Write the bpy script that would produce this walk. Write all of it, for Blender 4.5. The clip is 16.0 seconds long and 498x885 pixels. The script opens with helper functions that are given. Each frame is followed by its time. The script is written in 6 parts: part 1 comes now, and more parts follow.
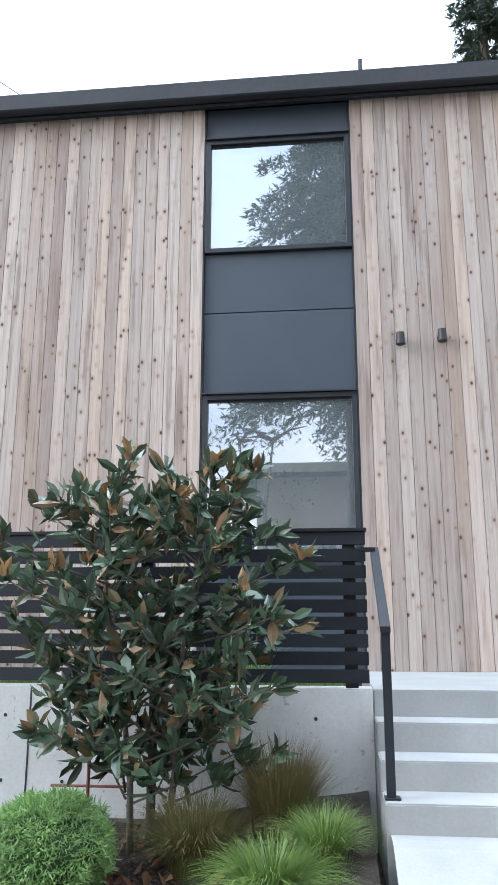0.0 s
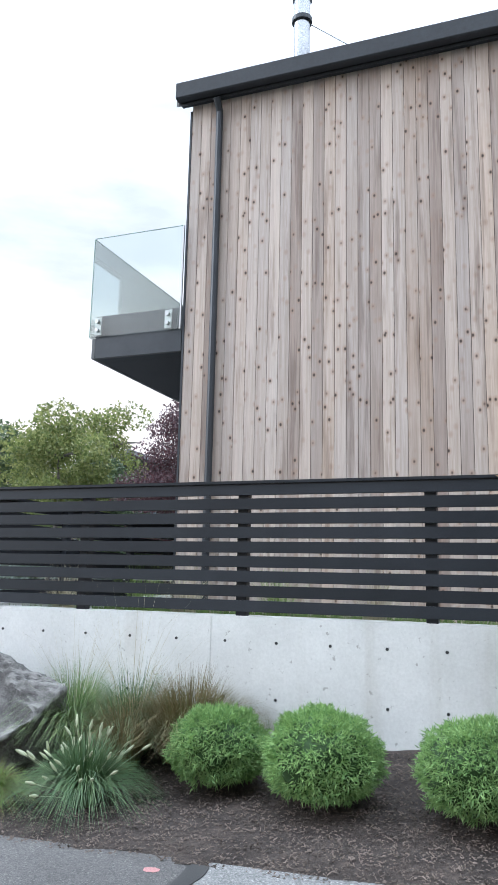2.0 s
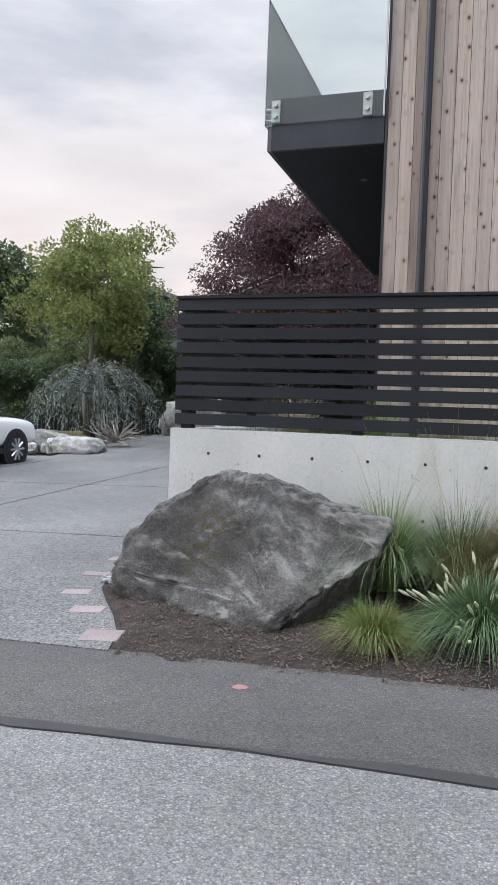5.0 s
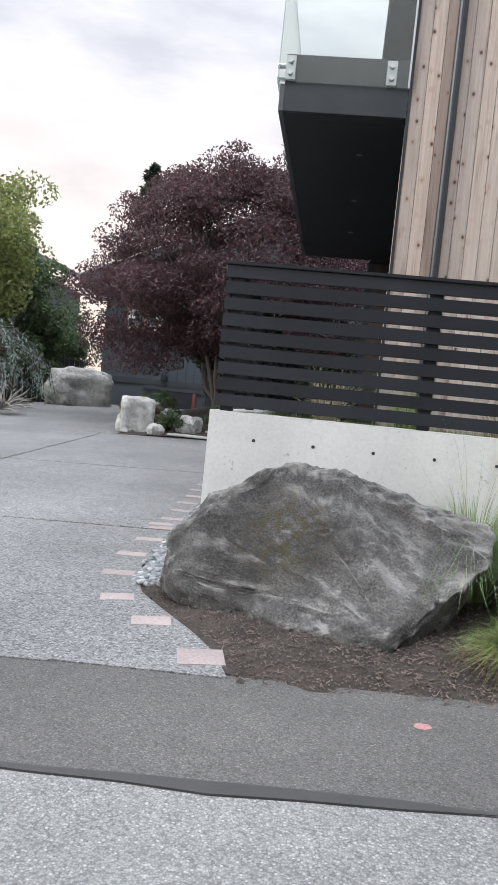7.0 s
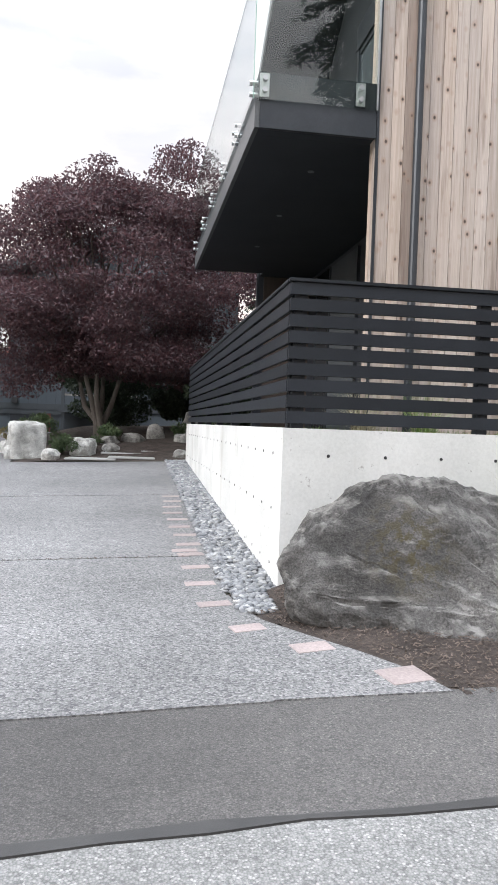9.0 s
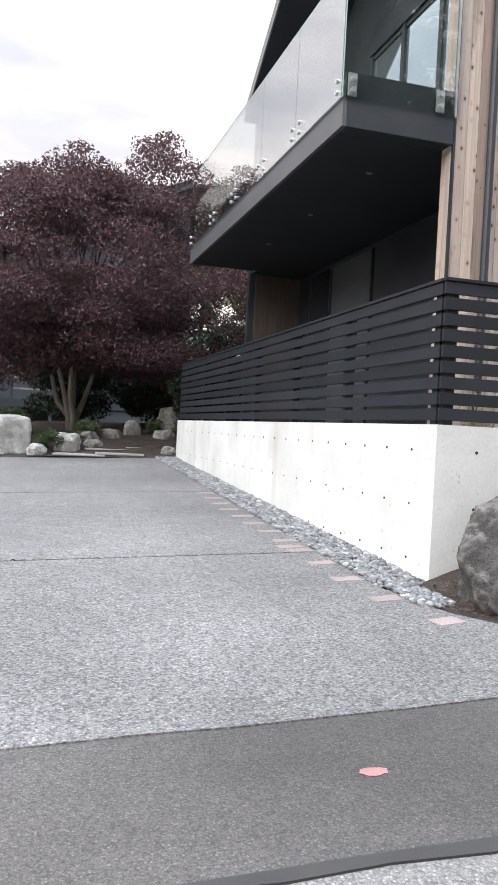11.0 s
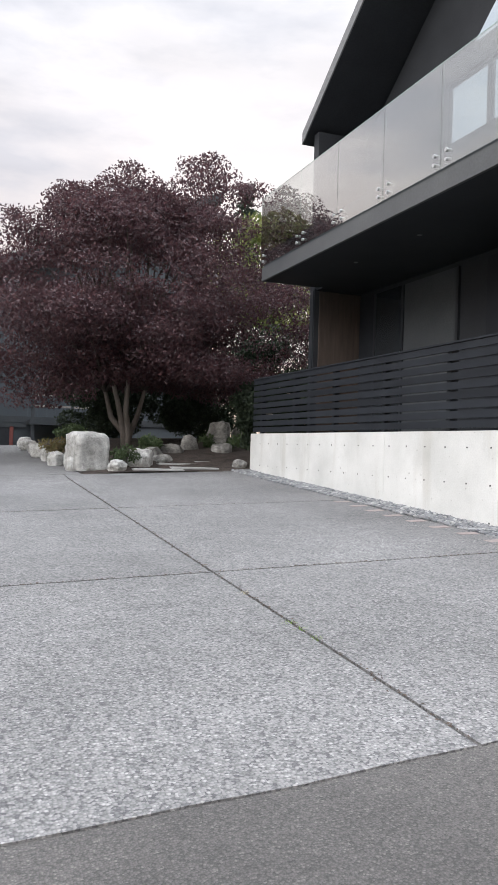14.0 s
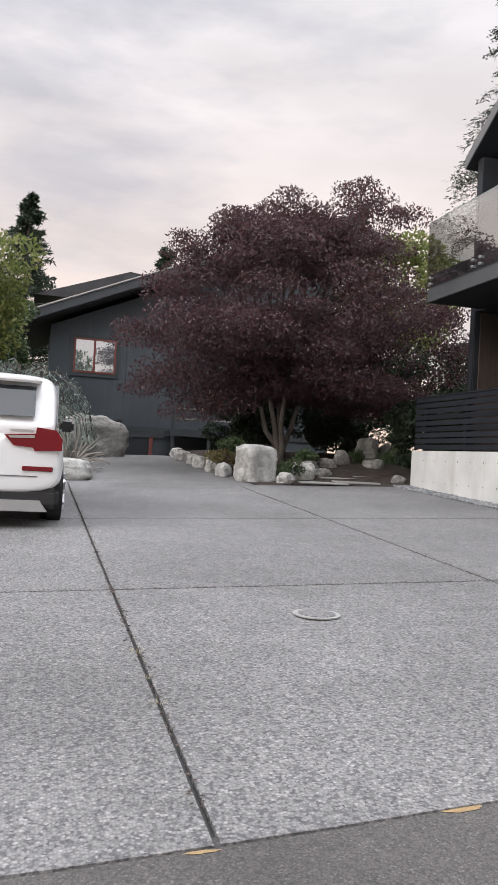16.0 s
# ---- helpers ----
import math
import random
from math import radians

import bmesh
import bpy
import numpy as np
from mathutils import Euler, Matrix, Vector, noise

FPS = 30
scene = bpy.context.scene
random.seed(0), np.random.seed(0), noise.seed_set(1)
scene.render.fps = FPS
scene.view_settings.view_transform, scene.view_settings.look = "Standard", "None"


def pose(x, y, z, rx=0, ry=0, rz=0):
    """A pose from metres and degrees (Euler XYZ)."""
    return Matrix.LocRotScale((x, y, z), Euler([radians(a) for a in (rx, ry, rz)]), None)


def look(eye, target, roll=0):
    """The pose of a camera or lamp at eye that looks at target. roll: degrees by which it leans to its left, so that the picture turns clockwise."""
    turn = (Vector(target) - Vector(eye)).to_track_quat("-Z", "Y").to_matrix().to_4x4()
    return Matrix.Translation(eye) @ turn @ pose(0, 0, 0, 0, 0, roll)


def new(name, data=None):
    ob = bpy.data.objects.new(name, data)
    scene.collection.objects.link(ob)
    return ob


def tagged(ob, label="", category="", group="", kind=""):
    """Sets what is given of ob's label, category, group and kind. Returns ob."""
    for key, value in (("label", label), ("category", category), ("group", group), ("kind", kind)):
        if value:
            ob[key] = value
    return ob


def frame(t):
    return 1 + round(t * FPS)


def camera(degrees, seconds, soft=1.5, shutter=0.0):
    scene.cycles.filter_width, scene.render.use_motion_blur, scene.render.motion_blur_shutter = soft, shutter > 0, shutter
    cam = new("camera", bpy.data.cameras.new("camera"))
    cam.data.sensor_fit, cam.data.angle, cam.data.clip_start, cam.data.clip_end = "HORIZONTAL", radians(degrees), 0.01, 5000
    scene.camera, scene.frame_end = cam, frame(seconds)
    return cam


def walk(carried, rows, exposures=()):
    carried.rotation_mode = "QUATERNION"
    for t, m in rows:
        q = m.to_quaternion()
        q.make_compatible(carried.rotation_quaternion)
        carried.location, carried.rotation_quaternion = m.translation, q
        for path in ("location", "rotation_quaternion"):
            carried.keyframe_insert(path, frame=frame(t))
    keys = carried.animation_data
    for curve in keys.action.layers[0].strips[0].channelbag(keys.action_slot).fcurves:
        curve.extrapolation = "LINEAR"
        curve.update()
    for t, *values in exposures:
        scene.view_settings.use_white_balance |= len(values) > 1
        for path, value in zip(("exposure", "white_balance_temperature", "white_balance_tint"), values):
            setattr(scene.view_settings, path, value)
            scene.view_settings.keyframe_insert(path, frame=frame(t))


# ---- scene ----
cam = camera(35.7, 16.0)
METRES, EYE, TILT, LEAN, TURN = 15.3, 1.5, 0.0, 0.0, 5.6
ROWS = [
    (0.0, 0.0068, 0.0039, 0.0017, 0.4939, 13.4824, -0.0743),
    (0.5, -0.0254, 0.0041, -0.0004, 2.391, 13.6005, 1.5784),
    (1.0, -0.0637, -0.001, -0.002, 6.5084, 13.4569, 1.3695),
    (1.5, -0.0984, -0.0062, -0.0048, 11.15, 12.4, -0.7),
    (2.0, -0.1292, -0.0079, -0.0056, 15.49, 10.05, -1.31),
    (2.5, -0.1603, -0.0066, -0.0076, 16.22, 7.09, -2.47),
    (3.0, -0.1923, -0.0034, -0.0089, 17.11, 5.81, -3.93),
    (3.5, -0.2234, -0.0025, -0.0113, 16.35, 3.66, -4.18),
    (4.0, -0.2517, 0.003, -0.0142, 14.45, 1.18, -3.26),
    (4.5, -0.2843, 0.0046, -0.0159, 14.12, -1.23, -2.02),
    (7.0, -0.429, 0.0395, -0.0188, 0.32, -3.1, -5.79),
    (7.5, -0.4595, 0.0462, -0.0216, 0.22, -4.38, -4.19),
    (8.0, -0.4925, 0.0489, -0.023, -3.75, -3.07, -2.91),
    (10.5, -0.6482, 0.0889, -0.0295, -23.05, -0.16, -2.4),
    (11.0, -0.6771, 0.1, -0.0321, -22.0, -0.96, -2.97),
    (11.5, -0.7082, 0.1064, -0.0331, -21.28, -0.73, -2.51),
    (12.0, -0.7345, 0.1167, -0.0357, -24.97, -0.68, -0.41),
    (12.5, -0.7634, 0.1262, -0.0363, -28.75, 2.1, 0.38),
    (13.0, -0.7932, 0.1349, -0.0383, -29.83, 1.51, -1.24),
    (13.5, -0.825, 0.1462, -0.0399, -26.5, -0.05, -1.13),
    (14.0, -0.8539, 0.1518, -0.0419, -26.87, 0.29, -1.64),
    (14.5, -0.8826, 0.1607, -0.0441, -27.78, 0.19, -1.76),
    (15.0, -0.9156, 0.162, -0.0455, -23.69, 0.33, -2.43),
    (15.5, -0.9428, 0.1657, -0.048, -21.96, 0.2, -3.18),
    (16.0, -0.9734, 0.1643, -0.0466, -21.08, 1.11, -3.21),
]
EXPO = [(0.0, 0.82, 5600, 7), (1.0, 0.90, 5550, 7), (2.0, 0.70, 5600, 7), (3.0, 0.40, 5750, 8), (4.5, 0.2, 5950, 10), (7.0, 0.48, 6150, 10), (8.0, 0.72, 6200, 10), (10.5, 0.72, 6250, 11), (13.0, 0.37, 6300, 11), (14.5, 0.42, 6350, 11), (16.0, 0.15, 6500, 13)]
walk(cam, [(t, pose(0, 0, EYE, TILT, LEAN, TURN) @ pose(METRES * x, METRES * y, METRES * z, 90 + pitch, roll, yaw)) for t, x, y, z, yaw, pitch, roll in ROWS], EXPO)

# ---- world and sun: bright thin cloud at dusk ----
world = bpy.data.worlds.new("evening_sky")
scene.world = world
world.use_nodes = True
wn, wl = world.node_tree.nodes, world.node_tree.links
wn.clear()


def wnode(kind, **inputs):
    n = wn.new(kind)
    for k, v in inputs.items():
        n.inputs[k.replace("_", " ")].default_value = v
    return n


SUN_EL, SUN_AZ = radians(24), radians(245)
sky = wn.new("ShaderNodeTexSky")
sky.sky_type, sky.sun_disc, sky.sun_elevation, sky.sun_rotation = "NISHITA", False, SUN_EL, SUN_AZ
sky_bg = wnode("ShaderNodeBackground", Strength=0.095)
wl.new(sky.outputs[0], sky_bg.inputs[0])
wco = wn.new("ShaderNodeTexCoord")
wmap = wn.new("ShaderNodeMapping")
wmap.inputs["Scale"].default_value = (1.6, 1.6, 5.0)
wl.new(wco.outputs["Generated"], wmap.inputs[0])
wnoise = wnode("ShaderNodeTexNoise", Scale=1.7, Detail=7.0, Roughness=0.55)
wl.new(wmap.outputs[0], wnoise.inputs["Vector"])
wramp = wn.new("ShaderNodeValToRGB")
wramp.color_ramp.elements[0].position, wramp.color_ramp.elements[0].color = 0.33, (0.66, 0.66, 0.66, 1)
wramp.color_ramp.elements[1].position, wramp.color_ramp.elements[1].color = 0.52, (1, 1, 1, 1)
wl.new(wnoise.outputs[0], wramp.inputs[0])
wsep = wn.new("ShaderNodeSeparateXYZ")
wl.new(wco.outputs["Generated"], wsep.inputs[0])
whor = wn.new("ShaderNodeValToRGB")
whor.color_ramp.elements[0].position, whor.color_ramp.elements[0].color = 0.02, (0.92, 0.73, 0.59, 1)
whor.color_ramp.elements[1].position, whor.color_ramp.elements[1].color = 1.0, (4.5, 4.65, 4.85, 1)
for pos, tone in ((0.14, (0.92, 0.785, 0.705, 1)), (0.36, (0.84, 0.79, 0.775, 1)), (0.62, (0.85, 0.865, 0.90, 1))):
    whor.color_ramp.elements.new(pos).color = tone
wl.new(wsep.outputs["Z"], whor.inputs[0])
# broad light and grey parts of the cloud
wnoise2 = wnode("ShaderNodeTexNoise", Scale=2.6, Detail=5.0)
wl.new(wmap.outputs[0], wnoise2.inputs["Vector"])
wshade = wn.new("ShaderNodeMapRange")
wshade.inputs["From Min"].default_value, wshade.inputs["From Max"].default_value = 0.3, 0.7
wshade.inputs["To Min"].default_value, wshade.inputs["To Max"].default_value = 0.86, 1.05
wl.new(wnoise2.outputs[0], wshade.inputs[0])
cloud_bg = wnode("ShaderNodeBackground", Strength=1.0)
wl.new(whor.outputs[0], cloud_bg.inputs[0])
wl.new(wshade.outputs[0], cloud_bg.inputs[1])
wmix = wn.new("ShaderNodeMixShader")
wl.new(wramp.outputs[0], wmix.inputs[0])
wl.new(sky_bg.outputs[0], wmix.inputs[1])
wl.new(cloud_bg.outputs[0], wmix.inputs[2])
wout = wn.new("ShaderNodeOutputWorld")
wl.new(wmix.outputs[0], wout.inputs[0])

sun = new("sun", bpy.data.lights.new("sun", "SUN"))
sun.data.energy, sun.data.angle, sun.data.color = 1.7, radians(28), (1.0, 0.96, 0.91)
sun.matrix_world = look((0, 0, 0), (-math.sin(SUN_AZ), -math.cos(SUN_AZ), -math.tan(SUN_EL)))

# ---- materials ----


def bare(name):
    m = bpy.data.materials.new(name)
    m.use_nodes = True
    return m, m.node_tree.nodes, m.node_tree.links, m.node_tree.nodes["Principled BSDF"]


def coords(n, l, where, scale):
    """World place or object place, stretched."""
    if where == "world":
        src = n.new("ShaderNodeNewGeometry").outputs["Position"]
    else:
        src = n.new("ShaderNodeTexCoord").outputs["Object"]
    mp = n.new("ShaderNodeMapping")
    mp.inputs["Scale"].default_value = scale
    l.new(src, mp.inputs[0])
    return mp.outputs[0]


def ramp(n, l, src, *stops):
    r = n.new("ShaderNodeValToRGB")
    els = r.color_ramp.elements
    while len(els) < len(stops):
        els.new(0.5)
    for el, (p, c) in zip(els, stops):
        el.position, el.color = p, (*c, 1) if len(c) == 3 else c
    l.new(src, r.inputs[0])
    return r.outputs[0]


def mixc(n, l, kind, fac, a, b):
    x = n.new("ShaderNodeMix")
    x.data_type, x.blend_type = "RGBA", kind
    for sock, v in ((x.inputs[0], fac), (x.inputs[6], a), (x.inputs[7], b)):
        if isinstance(v, (int, float)):
            sock.default_value = v
        elif isinstance(v, tuple):
            sock.default_value = (*v, 1)
        else:
            l.new(v, sock)
    return x.outputs[2]


def noisy(n, l, vec, scale, detail=5.0, rough=0.55):
    t = n.new("ShaderNodeTexNoise")
    t.inputs["Scale"].default_value, t.inputs["Detail"].default_value, t.inputs["Roughness"].default_value = scale, detail, rough
    l.new(vec, t.inputs["Vector"])
    return t.outputs[0]


def bumped(n, l, bsdf, height, strength, distance):
    b = n.new("ShaderNodeBump")
    b.inputs["Strength"].default_value, b.inputs["Distance"].default_value = strength, distance
    l.new(height, b.inputs["Height"])
    l.new(b.outputs[0], bsdf.inputs["Normal"])


def surf(name, dark, light, broad=1.2, fine=40.0, rough=0.8, bump=0.3, dist=0.01, metal=0.0, where="world", stretch=(1, 1, 1), vary=0.12, fleck=0.35, spec=0.5):
    """A surface whose colour wanders between two tones at a broad and a fine scale."""
    m, n, l, b = bare(name)
    v = coords(n, l, where, stretch)
    big, small = noisy(n, l, v, broad, 4), noisy(n, l, v, fine, 6, 0.65)
    base = ramp(n, l, big, (0.3, dark), (0.7, light))
    g = ramp(n, l, small, (0.25, (1 - fleck,) * 3), (0.75, (1 + fleck * 0.4,) * 3))
    col = mixc(n, l, "MULTIPLY", 1.0, base, g)
    info = n.new("ShaderNodeObjectInfo")
    rnd = ramp(n, l, info.outputs["Random"], (0, (1 - vary,) * 3), (1, (1 + vary * 0.5,) * 3))
    l.new(mixc(n, l, "MULTIPLY", 1.0, col, rnd), b.inputs["Base Color"])
    b.inputs["Metallic"].default_value, b.inputs["Specular IOR Level"].default_value = metal, spec
    r = n.new("ShaderNodeMapRange")
    r.inputs["To Min"].default_value, r.inputs["To Max"].default_value = max(rough - 0.1, 0.02), min(rough + 0.1, 1)
    l.new(small, r.inputs[0])
    l.new(r.outputs[0], b.inputs["Roughness"])
    if bump:
        bumped(n, l, b, small, bump, dist)
    return m


def cedar(name):
    m, n, l, b = bare(name)
    info = n.new("ShaderNodeObjectInfo")
    pos = n.new("ShaderNodeNewGeometry").outputs["Position"]
    shift = n.new("ShaderNodeVectorMath")
    shift.operation = "MULTIPLY_ADD"
    l.new(info.outputs["Random"], shift.inputs[0])
    shift.inputs[1].default_value = (7.0, 3.0, 31.0)
    l.new(pos, shift.inputs[2])
    def stretched(s):
        mp = n.new("ShaderNodeMapping")
        mp.inputs["Scale"].default_value = s
        l.new(shift.outputs[0], mp.inputs[0])
        return mp.outputs[0]
    grain = noisy(n, l, stretched((38, 38, 0.9)), 1.0, 6, 0.6)
    fibre = noisy(n, l, stretched((170, 170, 5)), 1.0, 4, 0.6)
    cloud = noisy(n, l, stretched((1.3, 1.3, 0.35)), 1.0, 4)
    tone = ramp(n, l, info.outputs["Random"], (0.0, (0.27, 0.205, 0.17)), (0.2, (0.42, 0.36, 0.32)), (0.4, (0.52, 0.435, 0.375)), (0.6, (0.33, 0.275, 0.245)), (0.75, (0.57, 0.495, 0.44)), (0.9, (0.46, 0.365, 0.295)), (1.0, (0.32, 0.25, 0.205)))
    grey = mixc(n, l, "MIX", ramp(n, l, cloud, (0.40, (0, 0, 0)), (0.70, (0.55,) * 3)), tone, (0.47, 0.43, 0.41))
    c = mixc(n, l, "MULTIPLY", 1.0, grey, ramp(n, l, grain, (0.25, (0.76, 0.73, 0.70)), (0.55, (1, 1, 1)), (0.8, (1.14, 1.1, 1.08))))
    c = mixc(n, l, "MULTIPLY", 0.7, c, ramp(n, l, fibre, (0.3, (0.82, 0.8, 0.78)), (0.7, (1.06, 1.06, 1.06))))
    vor = n.new("ShaderNodeTexVoronoi")
    vor.inputs["Scale"].default_value = 1.0
    kn = n.new("ShaderNodeMapping")
    kn.inputs["Scale"].default_value = (8.8, 0.0, 6.2)
    l.new(shift.outputs[0], kn.inputs[0])
    l.new(kn.outputs[0], vor.inputs["Vector"])
    knot = ramp(n, l, vor.outputs["Distance"], (0.075, (1, 1, 1)), (0.165, (0, 0, 0)))
    halo = ramp(n, l, vor.outputs["Distance"], (0.12, (0.55,) * 3), (0.34, (0, 0, 0)))
    c = mixc(n, l, "MIX", halo, c, (0.30, 0.19, 0.13))
    c = mixc(n, l, "MIX", knot, c, (0.06, 0.042, 0.034))
    stain = noisy(n, l, stretched((9, 9, 0.55)), 1.0, 5, 0.6)
    c = mixc(n, l, "MULTIPLY", 0.9, c, ramp(n, l, stain, (0.34, (0.58, 0.54, 0.52)), (0.46, (1, 1, 1))))
    l.new(c, b.inputs["Base Color"])
    b.inputs["Roughness"].default_value = 0.72
    bumped(n, l, b, fibre, 0.25, 0.004)
    return m


def concrete(name):
    m, n, l, b = bare(name)
    v = coords(n, l, "world", (1, 1, 1))
    vs = coords(n, l, "world", (1.6, 1.6, 0.22))
    big, streak, small = noisy(n, l, v, 1.1, 5), noisy(n, l, vs, 2.2, 5), noisy(n, l, v, 55, 5)
    c = ramp(n, l, big, (0.3, (0.50, 0.505, 0.49)), (0.7, (0.66, 0.66, 0.645)))
    c = mixc(n, l, "MULTIPLY", 0.8, c, ramp(n, l, streak, (0.30, (0.86, 0.845, 0.82)), (0.45, (1, 1, 1)), (0.8, (1.05, 1.05, 1.05))))
    pock = noisy(n, l, v, 17, 3)
    c = mixc(n, l, "MULTIPLY", 0.7, c, ramp(n, l, pock, (0.27, (0.45, 0.44, 0.42)), (0.33, (1, 1, 1))))
    c = mixc(n, l, "MULTIPLY", 0.6, c, ramp(n, l, small, (0.3, (0.86,) * 3), (0.7, (1.05,) * 3)))
    l.new(c, b.inputs["Base Color"])
    b.inputs["Roughness"].default_value = 0.82
    bumped(n, l, b, small, 0.15, 0.004)
    return m


def aggregate(name, tone, dark, light, scale, patch=0.25):
    """Small stones set in a matrix: exposed aggregate or chip seal."""
    m, n, l, b = bare(name)
    v = coords(n, l, "world", (1, 1, 1))
    vor = n.new("ShaderNodeTexVoronoi")
    vor.inputs["Scale"].default_value = scale
    l.new(v, vor.inputs["Vector"])
    sep = n.new("ShaderNodeSeparateColor")
    l.new(vor.outputs["Color"], sep.inputs[0])
    c = ramp(n, l, sep.outputs[0], (0.0, dark), (0.55, tone), (0.85, tone), (1.0, light))
    edge = ramp(n, l, vor.outputs["Distance"], (0.25, (1, 1, 1)), (0.75, (0.55,) * 3))
    c = mixc(n, l, "MULTIPLY", 0.8, c, edge)
    big, mid = noisy(n, l, v, 0.45, 6), noisy(n, l, v, 5.0, 6)
    c = mixc(n, l, "MULTIPLY", 1.0, c, ramp(n, l, big, (0.3, (1 - patch,) * 3), (0.7, (1 + patch * 0.4,) * 3)))
    c = mixc(n, l, "MULTIPLY", 0.7, c, ramp(n, l, mid, (0.3, (0.82,) * 3), (0.7, (1.06,) * 3)))
    l.new(c, b.inputs["Base Color"])
    b.inputs["Roughness"].default_value = 0.8
    bumped(n, l, b, vor.outputs["Distance"], 0.4, 0.005)
    return m


def foliage(name, *tones, rough=0.5, through_light=0.25):
    """Leaves, each a little different, that let some light through."""
    m, n, l, b = bare(name)
    g = n.new("ShaderNodeNewGeometry")
    k = len(tones) - 1
    c = ramp(n, l, g.outputs["Random Per Island"], *[(i / k, t) for i, t in enumerate(tones)])
    big = noisy(n, l, coords(n, l, "world", (1, 1, 1)), 1.7, 3)
    c = mixc(n, l, "MULTIPLY", 0.8, c, ramp(n, l, big, (0.3, (0.7,) * 3), (0.7, (1.2,) * 3)))
    l.new(c, b.inputs["Base Color"])
    b.inputs["Roughness"].default_value = rough
    tr = n.new("ShaderNodeBsdfTranslucent")
    l.new(c, tr.inputs[0])
    mx = n.new("ShaderNodeMixShader")
    mx.inputs[0].default_value = through_light
    l.new(b.outputs[0], mx.inputs[1])
    l.new(tr.outputs[0], mx.inputs[2])
    l.new(mx.outputs[0], n["Material Output"].inputs[0])
    return m


def plain(name, colour, rough=0.5, metal=0.0, **more):
    m, n, l, b = bare(name)
    b.inputs["Base Color"].default_value = (*colour, 1)
    b.inputs["Roughness"].default_value, b.inputs["Metallic"].default_value = rough, metal
    for k, v in more.items():
        b.inputs[k.replace("_", " ")].default_value = v
    return m


def clear_glass(name, tint, least=0.05, most=0.62):
    """Thin pane: mostly clear, mirrors more at a slant."""
    m, n, l, b = bare(name)
    t, g, mx, lw = n.new("ShaderNodeBsdfTransparent"), n.new("ShaderNodeBsdfGlossy"), n.new("ShaderNodeMixShader"), n.new("ShaderNodeLayerWeight")
    t.inputs[0].default_value = (*tint, 1)
    g.inputs["Roughness"].default_value = 0.0
    p = n.new("ShaderNodeMath")
    p.operation, p.inputs[1].default_value = "POWER", 1.9
    l.new(lw.outputs["Facing"], p.inputs[0])
    r = n.new("ShaderNodeMapRange")
    r.inputs["From Max"].default_value = 0.4
    r.inputs["To Min"].default_value, r.inputs["To Max"].default_value = least, most
    l.new(p.outputs[0], r.inputs[0])
    l.new(r.outputs[0], mx.inputs[0])
    l.new(t.outputs[0], mx.inputs[1])
    l.new(g.outputs[0], mx.inputs[2])
    l.new(mx.outputs[0], n["Material Output"].inputs[0])
    return m


CEDAR = cedar("weathered_cedar")
CONCRETE = concrete("cast_concrete")
STEP = surf("step_concrete", (0.29, 0.295, 0.288), (0.37, 0.373, 0.365), 1.5, 60, 0.8, 0.1, 0.003, fleck=0.12)
CHARCOAL = surf("charcoal_paint", (0.017, 0.0195, 0.0245), (0.025, 0.0285, 0.035), 2.0, 60, 0.45, 0.08, 0.002, vary=0.25, fleck=0.2, spec=0.25)
PANEL = surf("slate_panel", (0.045, 0.058, 0.078), (0.055, 0.069, 0.09), 1.2, 80, 0.45, 0.04, 0.002, fleck=0.1)
DARKMETAL = surf("dark_metal", (0.03, 0.035, 0.042), (0.045, 0.05, 0.058), 2.0, 60, 0.4, 0.05, 0.002, metal=0.3, fleck=0.15)
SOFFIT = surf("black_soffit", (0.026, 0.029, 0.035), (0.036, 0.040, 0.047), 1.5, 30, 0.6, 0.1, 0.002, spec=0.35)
TRIM = surf("grey_trim", (0.16, 0.165, 0.175), (0.2, 0.205, 0.21), 1.5, 40, 0.5, 0.05, 0.002)
EDGE = surf("balcony_edge", (0.075, 0.08, 0.086), (0.10, 0.105, 0.11), 1.5, 40, 0.45, 0.05, 0.002)
STEEL = plain("brushed_steel", (0.6, 0.61, 0.62), 0.3, 0.9)
GALV = surf("galvanised_flue", (0.5, 0.51, 0.53), (0.62, 0.63, 0.65), 3, 40, 0.25, 0.03, 0.002, metal=1.0)
MIRROR_PANE = plain("window_glass", (0.62, 0.70, 0.76), 0.015, 0.85)
RAIL_GLASS = clear_glass("balcony_glass", (0.945, 0.98, 0.96))
GLASS_EDGE = plain("glass_edge", (0.32, 0.46, 0.40), 0.15)
ROADSTONE = aggregate("chip_seal_road", (0.24, 0.237, 0.23), (0.135, 0.134, 0.132), (0.37, 0.36, 0.345), 105)
ASPHALT = aggregate("newer_asphalt", (0.107, 0.10, 0.096), (0.06, 0.058, 0.056), (0.165, 0.155, 0.145), 120, 0.42)
DRIVE = aggregate("exposed_aggregate", (0.235, 0.231, 0.229), (0.088, 0.088, 0.093), (0.355, 0.346, 0.338), 76, 0.34)
TAR = surf("tar_seam", (0.030, 0.029, 0.029), (0.045, 0.043, 0.042), 4, 120, 0.6, 0.3, 0.003)
MULCH = surf("bark_mulch", (0.028, 0.019, 0.0145), (0.08, 0.06, 0.049), 5.0, 45, 0.95, 0.9, 0.025, fleck=0.8)
SOIL = surf("far_ground", (0.05, 0.055, 0.03), (0.09, 0.085, 0.05), 0.5, 12, 0.95, 0.5, 0.05)
